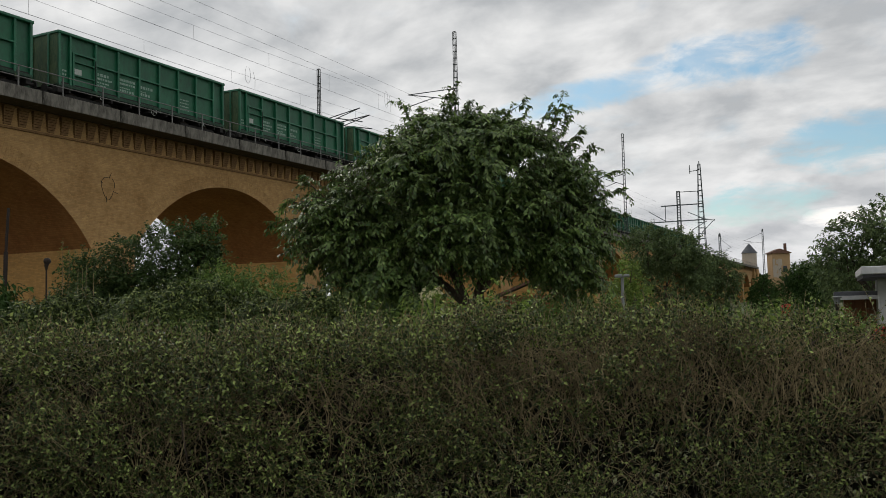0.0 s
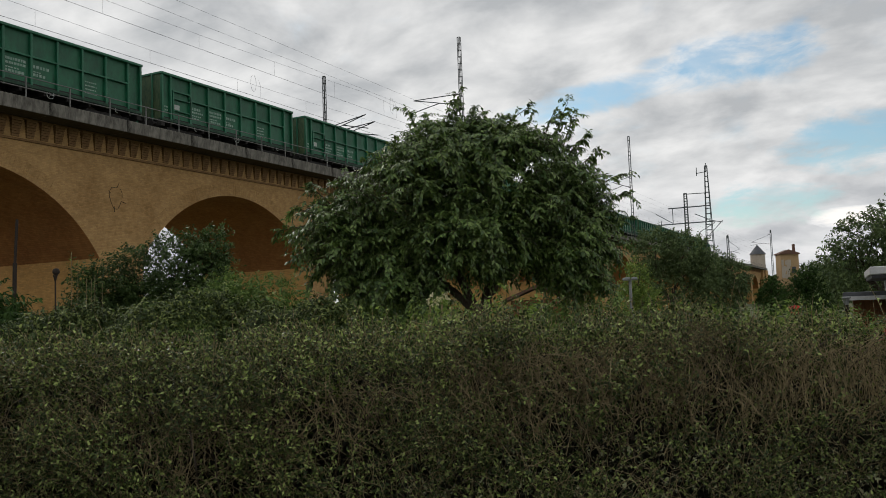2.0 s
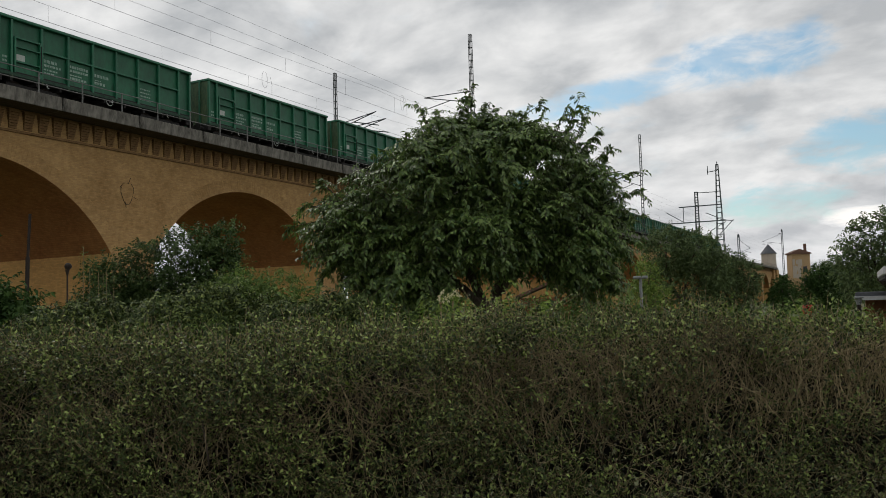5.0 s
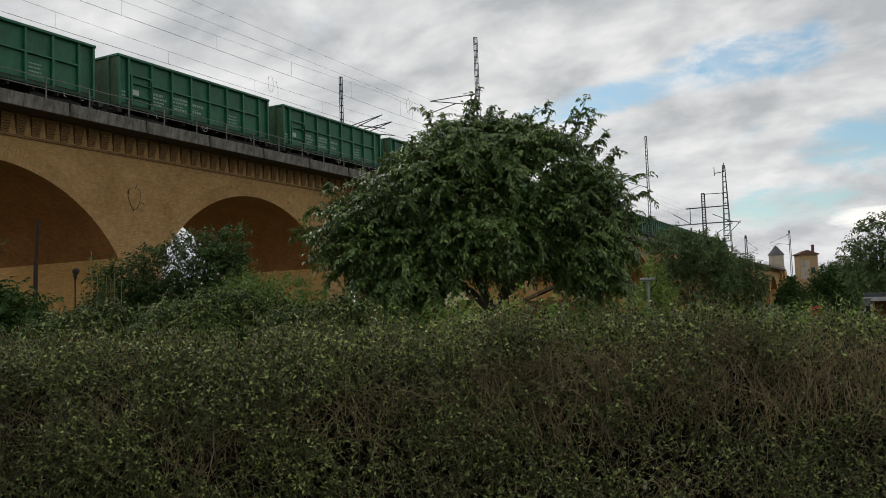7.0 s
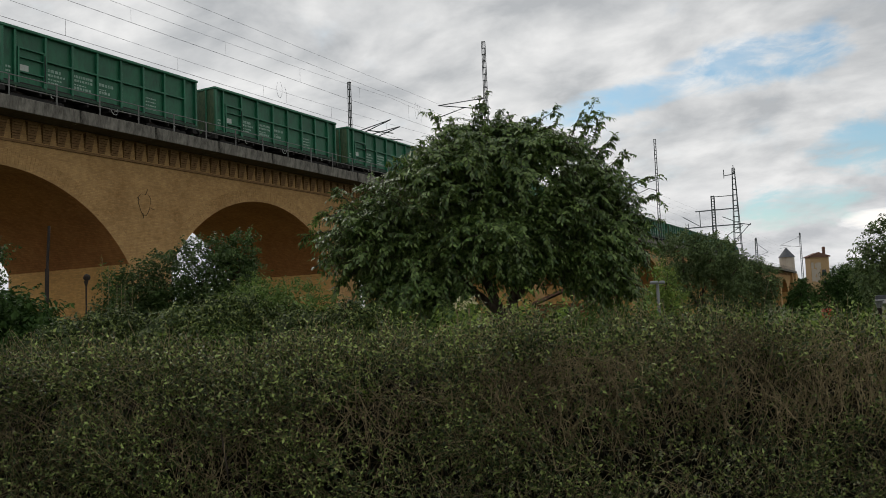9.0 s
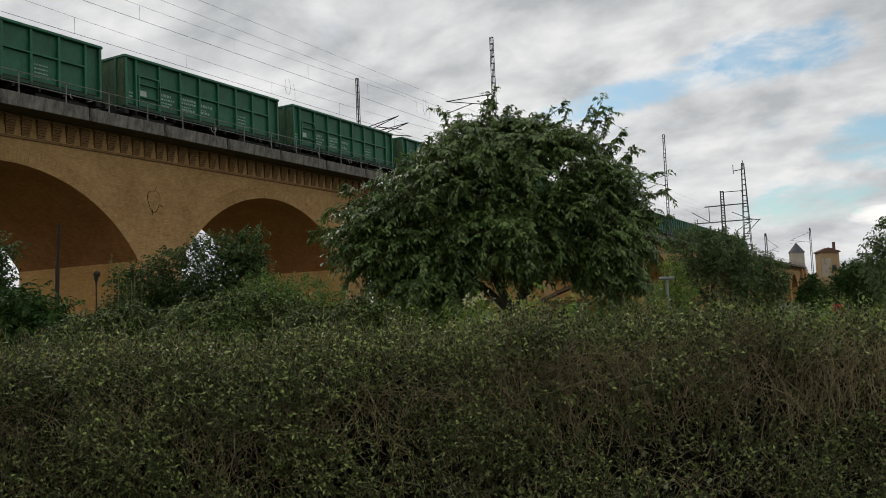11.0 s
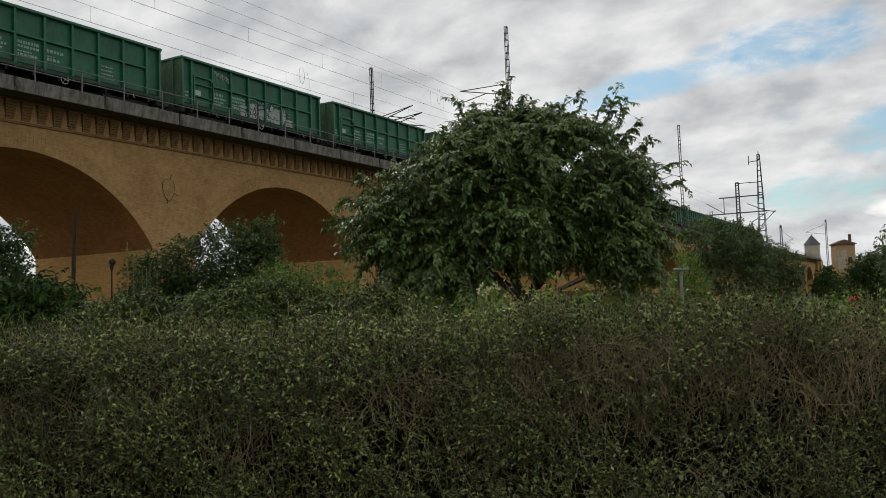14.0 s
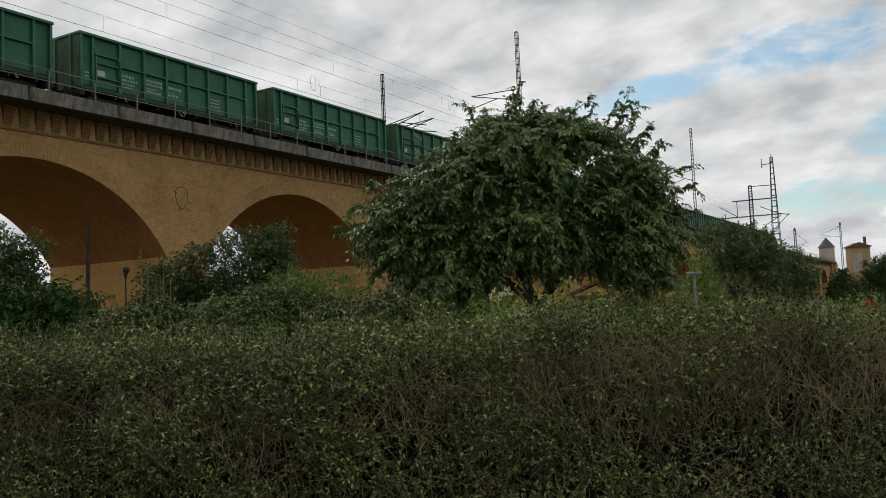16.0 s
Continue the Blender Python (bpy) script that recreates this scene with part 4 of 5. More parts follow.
# the cherry tree before the viaduct: stems, boughs to the rim of the crown, arching leafy sprays
CX, CY = spot(26.1, 17.0)
cherry = thing("cherry_tree", CX, CY, 0, "broad dense cherry tree with drooping dark green leaves", "tree", rz=26.1 - 90)
LOBES = np.array([(-2.1, 0.0, 3.2, 1.1, 1.3, 0.85), (-1.4, 0.2, 3.7, 1.25, 1.5, 1.0), (-0.25, -0.2, 4.3, 1.1, 1.6, 1.05), (0.8, 0.1, 4.25, 1.3, 1.7, 1.1), (1.75, 0.0, 3.9, 1.25, 1.5, 1.15),
                  (2.3, 0.1, 3.0, 1.05, 1.3, 1.0), (-1.25, -0.3, 2.3, 0.95, 1.1, 0.65), (0.3, -0.2, 3.1, 1.5, 1.5, 0.75), (2.45, 0.1, 2.25, 0.55, 0.9, 0.5), (-0.6, -0.5, 2.0, 0.55, 0.7, 0.4), (1.3, 0.0, 4.55, 1.0, 1.2, 0.75), (0.9, -0.4, 2.9, 0.9, 1.0, 0.5), (-1.6, -0.3, 2.0, 0.75, 0.8, 0.4), (2.7, 0.0, 2.3, 0.45, 0.7, 0.55), (0.55, 0.0, 5.05, 0.75, 0.8, 0.45)])
CROWN_MID = np.array([0.2, 0.1, 3.1])
cr_ = np.random.default_rng(12)
STEMS = [((0.55, 0, -0.05), (0.50, 0, 1.55), 0.15, 0.13), ((0.50, 0, 1.45), (0.05, 0.05, 3.3), 0.10, 0.06), ((0.52, 0, 1.5), (0.95, -0.2, 2.8), 0.10, 0.06), ((0.50, 0, 1.5), (-0.75, 0.1, 2.6), 0.09, 0.05), ((0.52, 0, 1.55), (1.7, 0.3, 2.9), 0.08, 0.05), ((0.05, 0.05, 3.2), (0.15, 0.1, 4.6), 0.06, 0.03)]
FORKS = np.array([s_[1] for s_ in STEMS[1:]])
# long shoots that break the outline of the crown: foot and tip
RIM = [((0.0, 0, 5.0), (0.26, 0, 6.05)), ((-0.1, 0.1, 4.9), (0.05, -0.1, 5.85)), ((0.3, 0, 5.0), (0.55, 0, 5.65)), ((-0.4, 0, 4.8), (-0.85, -0.1, 5.7)), ((-0.3, 0, 4.9), (-0.45, 0.1, 5.65)), ((0.75, 0, 5.0), (1.70, 0, 5.72)), ((0.6, 0, 5.0), (1.15, 0.2, 5.55)), ((2.0, 0, 4.7), (2.42, 0, 5.75)), ((1.8, 0, 4.7), (2.15, 0.2, 5.6)), ((2.2, 0, 4.6), (2.55, -0.1, 5.5)),
       ((2.2, 0, 4.4), (2.78, 0, 5.1)), ((2.4, 0, 4.2), (3.0, 0.1, 4.75)), ((2.6, 0, 3.8), (3.5, 0, 4.25)), ((2.7, 0, 3.5), (3.55, -0.1, 3.85)), ((2.7, 0, 3.2), (3.5, 0, 3.35)), ((2.7, 0, 2.8), (3.2, 0.1, 2.75)), ((2.5, 0, 2.3), (2.95, 0, 2.0)), ((2.3, -0.2, 2.3), (2.3, -0.4, 1.75)),
       ((-2.6, 0, 3.4), (-3.55, 0, 3.35)), ((-2.5, 0, 3.6), (-3.25, 0.1, 3.8)), ((-2.4, 0, 3.8), (-2.9, 0, 4.25)), ((-2.5, 0, 2.9), (-3.2, -0.1, 2.75)), ((-2.4, 0, 2.7), (-2.95, 0, 2.2)), ((-2.0, 0, 2.6), (-2.4, -0.2, 2.15)), ((-1.6, -0.2, 2.3), (-1.9, -0.3, 1.8)), ((-1.0, -0.3, 2.1), (-1.1, -0.6, 1.6)), ((-0.5, -0.4, 2.1), (-0.4, -0.8, 1.6)), ((1.0, -0.4, 3.0), (1.2, -0.9, 2.5)), ((1.8, -0.3, 2.9), (1.9, -0.7, 2.4))]


def rim_points(n, r):
    """Points on the outside of the crown's masses."""
    area = LOBES[:, 3] * LOBES[:, 5] + LOBES[:, 4] * LOBES[:, 5] + LOBES[:, 3] * LOBES[:, 4]
    pick = r.choice(len(LOBES), n * 12, p=area / area.sum())
    p_ = LOBES[pick, :3] + unit(r.normal(size=(n * 12, 3))) * LOBES[pick, 3:] * r.uniform(0.70, 1.05, n * 12)[:, None]
    inside = (((p_[:, None] - LOBES[None, :, :3]) / LOBES[None, :, 3:]) ** 2).sum(2).min(1)
    got = []
    for q_ in p_[inside > 0.25]:
        if all(np.linalg.norm(q_ - g_) > 0.26 for g_ in got):
            got.append(q_)
        if len(got) == n:
            break
    return np.array(got)


def arc(a, b, lift, k):
    t_ = np.linspace(0, 1, k)[:, None]
    return a * (1 - t_) ** 2 + 2 * t_ * (1 - t_) * ((a + b) / 2 + np.array([0, 0, lift])) + b * t_ ** 2


def cherry_boughs():
    """The limbs, and the sprays that carry the leaves: each a foot, a direction and a length."""
    limb, girth, foot, way, span = [], [], [], [], []
    tips = [(q_, None) for q_ in rim_points(690, cr_)] + [(np.array(b), np.array(a)) for a, b in RIM]
    for tip, start in tips:
        if start is None:
            fork = FORKS[np.argmin(((FORKS - tip) ** 2).sum(1) + cr_.uniform(0, 0.6, len(FORKS)))]
            line = arc(fork, tip, 0.18 * np.linalg.norm(tip - fork), 9)
            first, n_, big = 4, 16, 1.0
        else:
            line = arc(start, tip, 0.10, 9)
            first, n_, big = 0, 15, 0.62
        limb.append(line)
        girth.append(np.linspace(0.026 if start is None else 0.016, 0.005, 9))
        out_ = unit(line[-1] - line[-3])
        for i in range(n_):
            k_ = first + (8 - first) * (i + cr_.random()) / n_
            p_ = line[int(k_)] + (line[min(8, int(k_) + 1)] - line[int(k_)]) * (k_ % 1)
            away = unit(p_ - CROWN_MID)
            foot.append(p_)
            way.append(unit(0.55 * out_ + 0.45 * away + np.array([0, 0, 0.15]) + 0.62 * cr_.normal(size=3)))
            span.append(big * cr_.uniform(0.22, 0.52))
    return np.array(limb), np.array(girth), np.array(foot), np.array(way), np.array(span)


def hanging_leaves(foot, way, span, per, size, r):
    """Alternate leaves that hang from arching twigs."""
    n = len(foot)
    t_ = (np.arange(per) + 0.6) / per
    pos = foot[:, None] + way[:, None] * (span[:, None] * t_)[..., None] - np.array([0, 0, 0.45]) * (span[:, None] * t_ ** 2)[..., None]
    side = unit(np.cross(way, np.array([0, 0, 1.0]) + 0.3 * r.normal(size=(n, 3))))
    alt = np.where(np.arange(per) % 2 == 0, 1.0, -1.0)
    lw = way[:, None] * 0.45 + side[:, None] * alt[None, :, None] * 0.62 + np.array([0, 0, -0.62]) + 0.26 * r.normal(size=(n, per, 3))
    up = unit(np.array([0, 0, 0.7]) + way[:, None] * 0.7 + 0.25 * r.normal(size=(n, per, 3)))
    m_ = n * per
    sz = size * r.uniform(0.7, 1.2, m_)
    return leaves(pos.reshape(-1, 3), lw.reshape(-1, 3), up.reshape(-1, 3), sz, sz * r.uniform(0.36, 0.48, m_), fold=0.18, droop=0.10)


b_line, b_girth, s_foot, s_way, s_span = cherry_boughs()
part("trunk", limb_mesh("trunk", STEMS, M_BARK), None, cherry)
bv, bf = tubes(b_line, b_girth, 5)
tagged(part("branchwork", np_mesh("branchwork", bv, bf, M_BARK, True), None, cherry), kind="stuff")
t_ = np.linspace(0, 1, 4)
tw_line = s_foot[:, None] + s_way[:, None] * (s_span[:, None] * t_)[..., None] - np.array([0, 0, 0.45]) * (s_span[:, None] * t_ ** 2)[..., None]
bv, bf = tubes(tw_line, np.full(tw_line.shape[:2], 0.0035), 3)
tagged(part("twigwork", np_mesh("twigwork", bv, bf, M_BARK), None, cherry), kind="stuff")
cv_, cf_ = hanging_leaves(s_foot, s_way, s_span, 14, 0.118, cr_)
tagged(part("crown", np_mesh("crown", cv_, cf_, M_CHERRY), None, cherry, "pointed drooping dark green leaves"), kind="stuff")

# shrubs at the foot of the viaduct
plant("elder_shrub", "dark leafy elder shrub before the arch opening", "shrub", 43.7, 28.0,
      [(-0.2, 0, 3.4, 1.1, 1.0, 0.9), (0.5, 0, 3.1, 0.8, 0.9, 1.1), (-0.6, 0, 2.3, 1.3, 1.0, 0.8), (-1.5, 0, 3.6, 0.4, 0.4, 0.3), (-1.9, 0, 3.2, 0.35, 0.4, 0.35), (0.8, 0, 3.9, 0.55, 0.6, 0.6), (0.4, 0, 2.0, 1.4, 1.0, 0.9)], 1950, 11, 0.115, M_IVY, 21, droop=0.4, slim=0.55, shell=0.4)
plant("elder_shrub", "dark leafy shrub leaning on the pier", "shrub", 47.7, 28.5,
      [(-0.3, 0, 2.6, 0.8, 0.7, 0.7), (0.4, 0, 2.1, 1.1, 0.8, 0.6), (-0.9, 0, 3.05, 0.35, 0.4, 0.3), (-0.6, 0, 1.7, 1.2, 0.8, 0.7)], 1200, 11, 0.115, M_IVY, 22, droop=0.4, slim=0.5)
plant("rounded_shrub", "rounded mid-green shrub below the arch", "shrub", 38.5, 26.0,
      [(0.0, 0, 2.15, 0.85, 0.8, 0.6), (-1.2, 0, 2.1, 0.8, 0.8, 0.55), (-0.5, 0, 1.5, 1.6, 0.8, 0.7)], 800, 11, 0.11, M_SHRUB, 23)
plant("rounded_shrub", "loose grey-green shrub below the arch", "shrub", 41.0, 25.0,
      [(0.0, 0, 2.2, 0.7, 0.7, 0.6), (0.3, 0, 1.6, 1.2, 0.8, 0.7)], 600, 11, 0.1, M_SHRUB, 24)
plant("leafy_shrub", "tall dark shrub beside the pier, sky behind it", "shrub", 58.2, 25.5,
      [(-0.4, 0, 3.6, 0.9, 0.9, 0.6), (0.0, 0, 2.7, 0.9, 0.9, 0.8), (0.55, 0, 3.7, 0.6, 0.5, 0.2), (0.0, 0, 1.8, 1.0, 0.9, 0.8), (-1.4, 0, 3.0, 0.9, 0.9, 1.0), (0.45, 0, 2.0, 0.5, 0.7, 0.9), (0.4, 0, 2.9, 0.4, 0.6, 0.5)], 1700, 11, 0.12, M_IVY, 25, droop=0.4, slim=0.5)
plant("yew_shrub", "dark drooping conifer shrub behind the hedge", "shrub", 55.5, 8.5,
      [(-0.5, 0, 1.5, 0.5, 0.6, 0.42), (0.0, 0, 1.55, 0.34, 0.5, 0.36), (-0.2, 0, 1.0, 0.55, 0.6, 0.7)], 3600, 15, 0.07, M_CONIFER, 26, droop=0.7, slim=0.36, reach=0.26)
plant("yew_shrub", "dark drooping conifer shrub behind the hedge", "shrub", 61.5, 8.8,
      [(-0.4, 0, 1.5, 0.8, 0.6, 0.4), (0, 0, 1.0, 1.3, 0.7, 0.6)], 2800, 15, 0.07, M_CONIFER, 27, droop=0.7, slim=0.36, reach=0.26)
# low green behind the hedge, along the gardens
for i, (a, d, h, s, mt) in enumerate(((50.5, 9.0, 1.62, 1.1, M_SHRUB), (45.5, 9.5, 1.72, 1.2, M_SHRUB), (41.0, 9.8, 1.75, 1.1, M_SHRUB), (36.2, 10.5, 1.65, 1.2, M_SHRUB), (32.4, 11.0, 1.6, 1.0, M_SHRUB), (28.9, 10.0, 1.65, 0.8, M_LIGHTLEAF), (22.8, 10.5, 1.78, 0.5, M_LIGHTLEAF),
                                      (17.0, 11.0, 1.4, 1.1, M_SHRUB), (13.0, 11.5, 1.4, 1.1, M_LIGHTLEAF), (8.8, 12.0, 1.5, 1.0, M_SHRUB), (5.6, 12.0, 1.48, 0.9, M_LIGHTLEAF), (2.9, 11.0, 1.38, 0.7, M_LIGHTLEAF), (15.0, 13.0, 1.5, 1.0, M_SHRUB), (10.8, 13.0, 1.55, 1.0, M_LIGHTLEAF), (7.2, 13.5, 1.55, 1.0, M_SHRUB), (4.2, 13.5, 1.5, 0.8, M_SHRUB), (1.6, 12.5, 1.3, 0.6, M_SHRUB))):
    plant("garden_shrub", "low leafy garden shrub behind the hedge", "shrub", a, d, [(0, 0, h * 0.55, s, 0.6, h * 0.42), (-0.5 * s, 0.1, h * 0.5, s * 0.6, 0.5, h * 0.40), (0.5 * s, 0, h * 0.52, s * 0.6, 0.5, h * 0.40)],
          330, 10, 0.075, mt, 40 + i, trunk_r=0.03, group="garden shrubs", reach=0.3)

for i, a in enumerate((33.0, 30.4, 27.6, 24.9, 22.0, 19.4, 17.0)):
    plant("undergrowth_shrub", "dark low undergrowth beneath the cherry tree", "shrub", a, 19.5, [(0, 0, 0.95, 1.0, 0.6, 0.75), (0.4, 0, 0.8, 0.7, 0.6, 0.75)], 330, 11, 0.10, M_SHRUB, 140 + i, trunk_r=0.03, group="undergrowth")
for a, d, z_, mt, lab, sd in ((27.9, 8.6, 1.76, M_CREAM, "garden shrub with cream blossom", 161), (27.1, 8.8, 1.80, M_CREAM, "garden shrub with cream blossom", 162), (4.9, 10.0, 1.50, M_RED, "garden shrub with small red blossom", 163)):
    x_, y_ = spot(a, d)
    t_ = thing("flowering_shrub", x_, y_, 0, lab + " behind the hedge", "shrub", "flowering shrubs")
    part("stem", bars([((0, 0, 0), (0.03, 0, z_ - 0.05))], 0.01, 5), M_TWIG, t_)
    part("leaf_mass", crown_mesh("leaf_mass", [(0, 0, z_ - 0.25, 0.16, 0.16, 0.22)], 50, 8, 0.05, M_LIGHTLEAF, sd, reach=0.12), None, t_)["kind"] = "stuff"
    part("blossom", crown_mesh("blossom", [(0, -0.05, z_, 0.04, 0.04, 0.06)], 16, 4, 0.024, mt, sd + 20, reach=0.03, slim=0.8), None, t_)["kind"] = "stuff"

# trees along the viaduct farther off
plant("deciduous_tree", "tall dark green tree close to the viaduct", "tree", 11.9, 62.0,
      [(-1.0, 0, 5.1, 1.6, 2, 1.6), (0.9, 0, 4.9, 1.5, 2, 1.5), (2.2, 0, 3.6, 1.0, 1.4, 1.2), (0, 0, 2.6, 2.5, 2, 1.8)], 1900, 12, 0.21, M_FARLEAF, 61, 0.16, reach=0.6)
plant("deciduous_tree", "dark green tree close to the viaduct", "tree", 8.9, 72.0,
      [(-0.8, 0, 4.4, 1.5, 2, 1.4), (0.8, 0, 3.5, 1.2, 2, 1.2), (0, 0, 2.2, 1.9, 2, 1.6)], 1200, 12, 0.22, M_FARLEAF, 62, 0.16, reach=0.6)
plant("deciduous_tree", "yellowing tree before the viaduct wall", "tree", 14.3, 48.0,
      [(0.1, 0, 3.0, 0.5, 0.7, 0.9), (-0.3, 0, 2.0, 0.7, 0.8, 0.8), (0.5, 0, 1.8, 0.7, 0.8, 0.8)], 520, 11, 0.15, M_LIGHTLEAF, 63, 0.12, reach=0.5)
plant("conifer_tree", "dark conical conifer in the gardens", "tree", 5.9, 70.0,
      [(0, 0, 1.5, 1.0, 1.0, 1.1), (0, 0, 2.4, 0.6, 0.7, 0.9)], 480, 12, 0.18, M_CONIFER, 64, 0.12, droop=0.8)
plant("conifer_tree", "dark green conifer in the gardens", "tree", 4.0, 66.0,
      [(0, 0, 1.7, 1.5, 1.2, 1.2), (0.3, 0, 2.9, 0.9, 0.8, 0.9)], 700, 12, 0.18, M_CONIFER, 65, 0.12, droop=0.8)
plant("deciduous_tree", "tall dark tree with an airy top", "tree", -0.3, 62.0,
      [(-1.2, 0, 5.2, 1.7, 1.8, 1.5), (0.8, 0, 6.2, 1.6, 1.8, 1.4), (2.4, 0, 5.4, 2.0, 1.8, 1.8), (-2.2, 0, 3.5, 1.6, 1.8, 1.5), (0.5, 0, 3.2, 3.6, 2, 2.2)], 1000, 12, 0.27, M_FARLEAF, 66, 0.2, reach=0.7)
plant("deciduous_tree", "green tree in the gardens", "tree", 2.6, 80.0,
      [(-0.9, 0, 3.0, 1.3, 1.6, 1.1), (0.7, 0, 2.8, 1.4, 1.6, 1.1), (0, 0, 1.8, 2.2, 1.6, 1.1)], 560, 12, 0.28, M_FARLEAF, 67, 0.16, reach=0.6)
plant("deciduous_tree", "tall dark tree beside the garden hut", "tree", -3.6, 60.0,
      [(-1.2, 0, 5.0, 2.2, 2, 2.0), (1.6, 0, 5.6, 2.4, 2, 2.0), (0, 0, 2.8, 3.4, 2, 2.2)], 800, 12, 0.27, M_FARLEAF, 68, 0.2, reach=0.7)
for i, (a, d, w, h) in enumerate(((3.6, 260, 12, 11), (2.2, 250, 11, 13), (0.6, 260, 11, 12.5), (-1.4, 240, 10, 12))):
    plant("distant_tree", "hazy grey-green tree on the far side of the gardens", "tree", a, d, [(0, 0, h * 0.62, w * 0.5, 4, h * 0.33), (-w * 0.42, 0, h * 0.5, w * 0.35, 4, h * 0.3), (w * 0.4, 0, h * 0.52, w * 0.38, 4, h * 0.32), (0, 0, h * 0.25, w * 0.8, 4, h * 0.25)],
          520, 10, 0.9, M_FARLEAF, 80 + i, 0.3, group="distant trees", reach=1.6)

# far wooded rise that closes the valley
fv, ff = [], []
hr = np.random.default_rng(3)
ang = np.linspace(-70, 100, 120)
for a in ang:
    x, y = spot(a, 900)
    h = 17 + 5 * math.sin(a * 0.31) + 3 * hr.normal()
    fv += [(x, y, 0), (x, y, max(6, h)), (x * 1.25, y * 1.25, max(6, h) + 4)]
for i in range(len(ang) - 1):
    ff += [(3 * i, 3 * i + 3, 3 * i + 4, 3 * i + 1), (3 * i + 1, 3 * i + 4, 3 * i + 5, 3 * i + 2)]
tagged(new("backdrop", mesh("backdrop", fv, ff, M_FARLEAF)), "far wooded rise closing the valley", "hillside", kind="structure")

# Unseen wall, added to keep low sky light off the hedge face.
bm = boxes((-45, -0.2, 0, 45, 0.2, 2.4))
back = part("wall_light_block", bm, M_RENDER, None)
back.matrix_basis = pose(-7.0 * math.cos(radians(27)), -7.0 * math.sin(radians(27)), 0, 0, 0, 27 - 90)
tagged(back, "unseen plain wall added behind to dim the hedge face", "wall", kind="structure")
# Unseen strip of dark ground, added to cut bounce light on the hedge.
tagged(new("dark_bounce_strip", mesh("dark_bounce_strip", [tuple(p) for p in (np.array([math.cos(radians(27)), math.sin(radians(27)), 0]) * d + np.array([math.sin(radians(27)), -math.cos(radians(27)), 0]) * s + np.array([0, 0, 0.012]) for d, s in ((-2.5, -40), (-2.5, 40), (3.1, 40), (3.1, -40)))], [(0, 1, 2, 3)], M_DARKSTRIP)), "unseen dark ground strip added to cut bounce light on the hedge", "path", kind="structure")

# ---------------------------------------------------------------- the hedge in front
HFWD = np.array([math.cos(radians(VIEW)), math.sin(radians(VIEW)), 0])
HRIGHT = np.array([math.sin(radians(VIEW)), -math.cos(radians(VIEW)), 0])
FRONT, THICK = 3.55, 1.05


def hedge_top(u):
    """Height of the hedge along its length (to the right)."""
    return np.interp(u, [-6, -2.25, -2.05, -1.7, -1.2, -0.5, 0.0, 0.8, 1.6, 2.2, 6], [1.57, 1.57, 1.56, 1.55, 1.55, 1.56, 1.59, 1.60, 1.56, 1.47, 1.41]) + 0.025 * np.sin(u * 7.3) + 0.018 * np.sin(u * 17.1 + 1)


def leafiness(u, z, r):
    """Where the face is leafy and where bare: broad patches."""
    under = hedge_top(u) - z
    return (0.80 + (0.35 - 0.25 * np.tanh((u - 0.2) * 1.6)) * np.exp(-(under / 0.13) ** 2) - 0.08 * np.exp(-((under - 0.30) / 0.12) ** 2) - 0.04 * np.clip((1.10 - z) / 0.3, 0, 1) + 0.30 * np.sin(u * 2.3 + 0.6 + 1.4 * np.sin(z * 2.1)) * np.cos(z * 3.4 + u * 0.9) + 0.22 * np.sin(u * 5.7 + z * 4.3 + 2.0) - 0.27 * np.tanh((u - 0.5) * 1.3) + 0.1 * r.normal(size=len(u)))


def relief(u, z):
    """Hollows (+) and swells (-) of the hedge's face."""
    return 0.095 * np.sin(u * 6.1 + 1.3 * np.sin(z * 7.0)) * np.cos(z * 8.3 + u * 2.1) + 0.045 * np.sin(u * 14.7 + z * 4.0 + 2.0 * np.sin(z * 9.0)) * np.sin(z * 15.0 - u * 5.0)


hedge = thing("garden_hedge", FRONT * HFWD[0], FRONT * HFWD[1], 0, "wide untrimmed privet hedge, green leaves over bare brown twigs", "hedge", rz=VIEW - 90)
# local frame: x to the right, y away from the camera


def hedge_twigs(n, seed, depth0, depth1, rad, zlo=0.02, lean=0.55, length=(0.10, 0.42), reach=(-4.2, 4.0)):
    r = np.random.default_rng(seed)
    u = r.uniform(*reach, n)
    top = hedge_top(u)
    z = zlo + (top - 0.05 - zlo) * r.random(n) ** 0.75
    v = r.uniform(depth0, depth1, n)
    ln = r.uniform(*length, n)
    a = r.normal(0, lean, n)
    d = np.stack([np.sin(a), r.normal(-0.10, 0.25, n), np.abs(np.cos(a))], 1)
    d = unit(d)
    k = 8
    t = np.linspace(0, 1, k)
    bow = unit(r.normal(size=(n, 3))) * (0.20 * ln * r.uniform(0.2, 1.5, n))[:, None]
    line = np.stack([u, v, z], 1)[:, None] + d[:, None] * (ln[:, None] * t)[..., None] + bow[:, None] * (np.sin(t * np.pi * 1.2))[None, :, None] + 0.35 * np.roll(bow, 1, 1)[:, None] * (np.sin(t * np.pi * 2.7))[None, :, None]
    line += 0.006 * r.normal(size=line.shape)
    over = (line[..., 2] - (hedge_top(line[..., 0]) - np.interp(u, [-0.6, 0.8], [0.17, 0.03])[:, None] - 0.10 * r.random(n)[:, None])).max(axis=1)
    line[..., 2] -= np.maximum(over, 0)[:, None]
    rr = rad * r.uniform(0.6, 1.5, n)[:, None] * (1 - 0.6 * t)[None]
    return line, rr


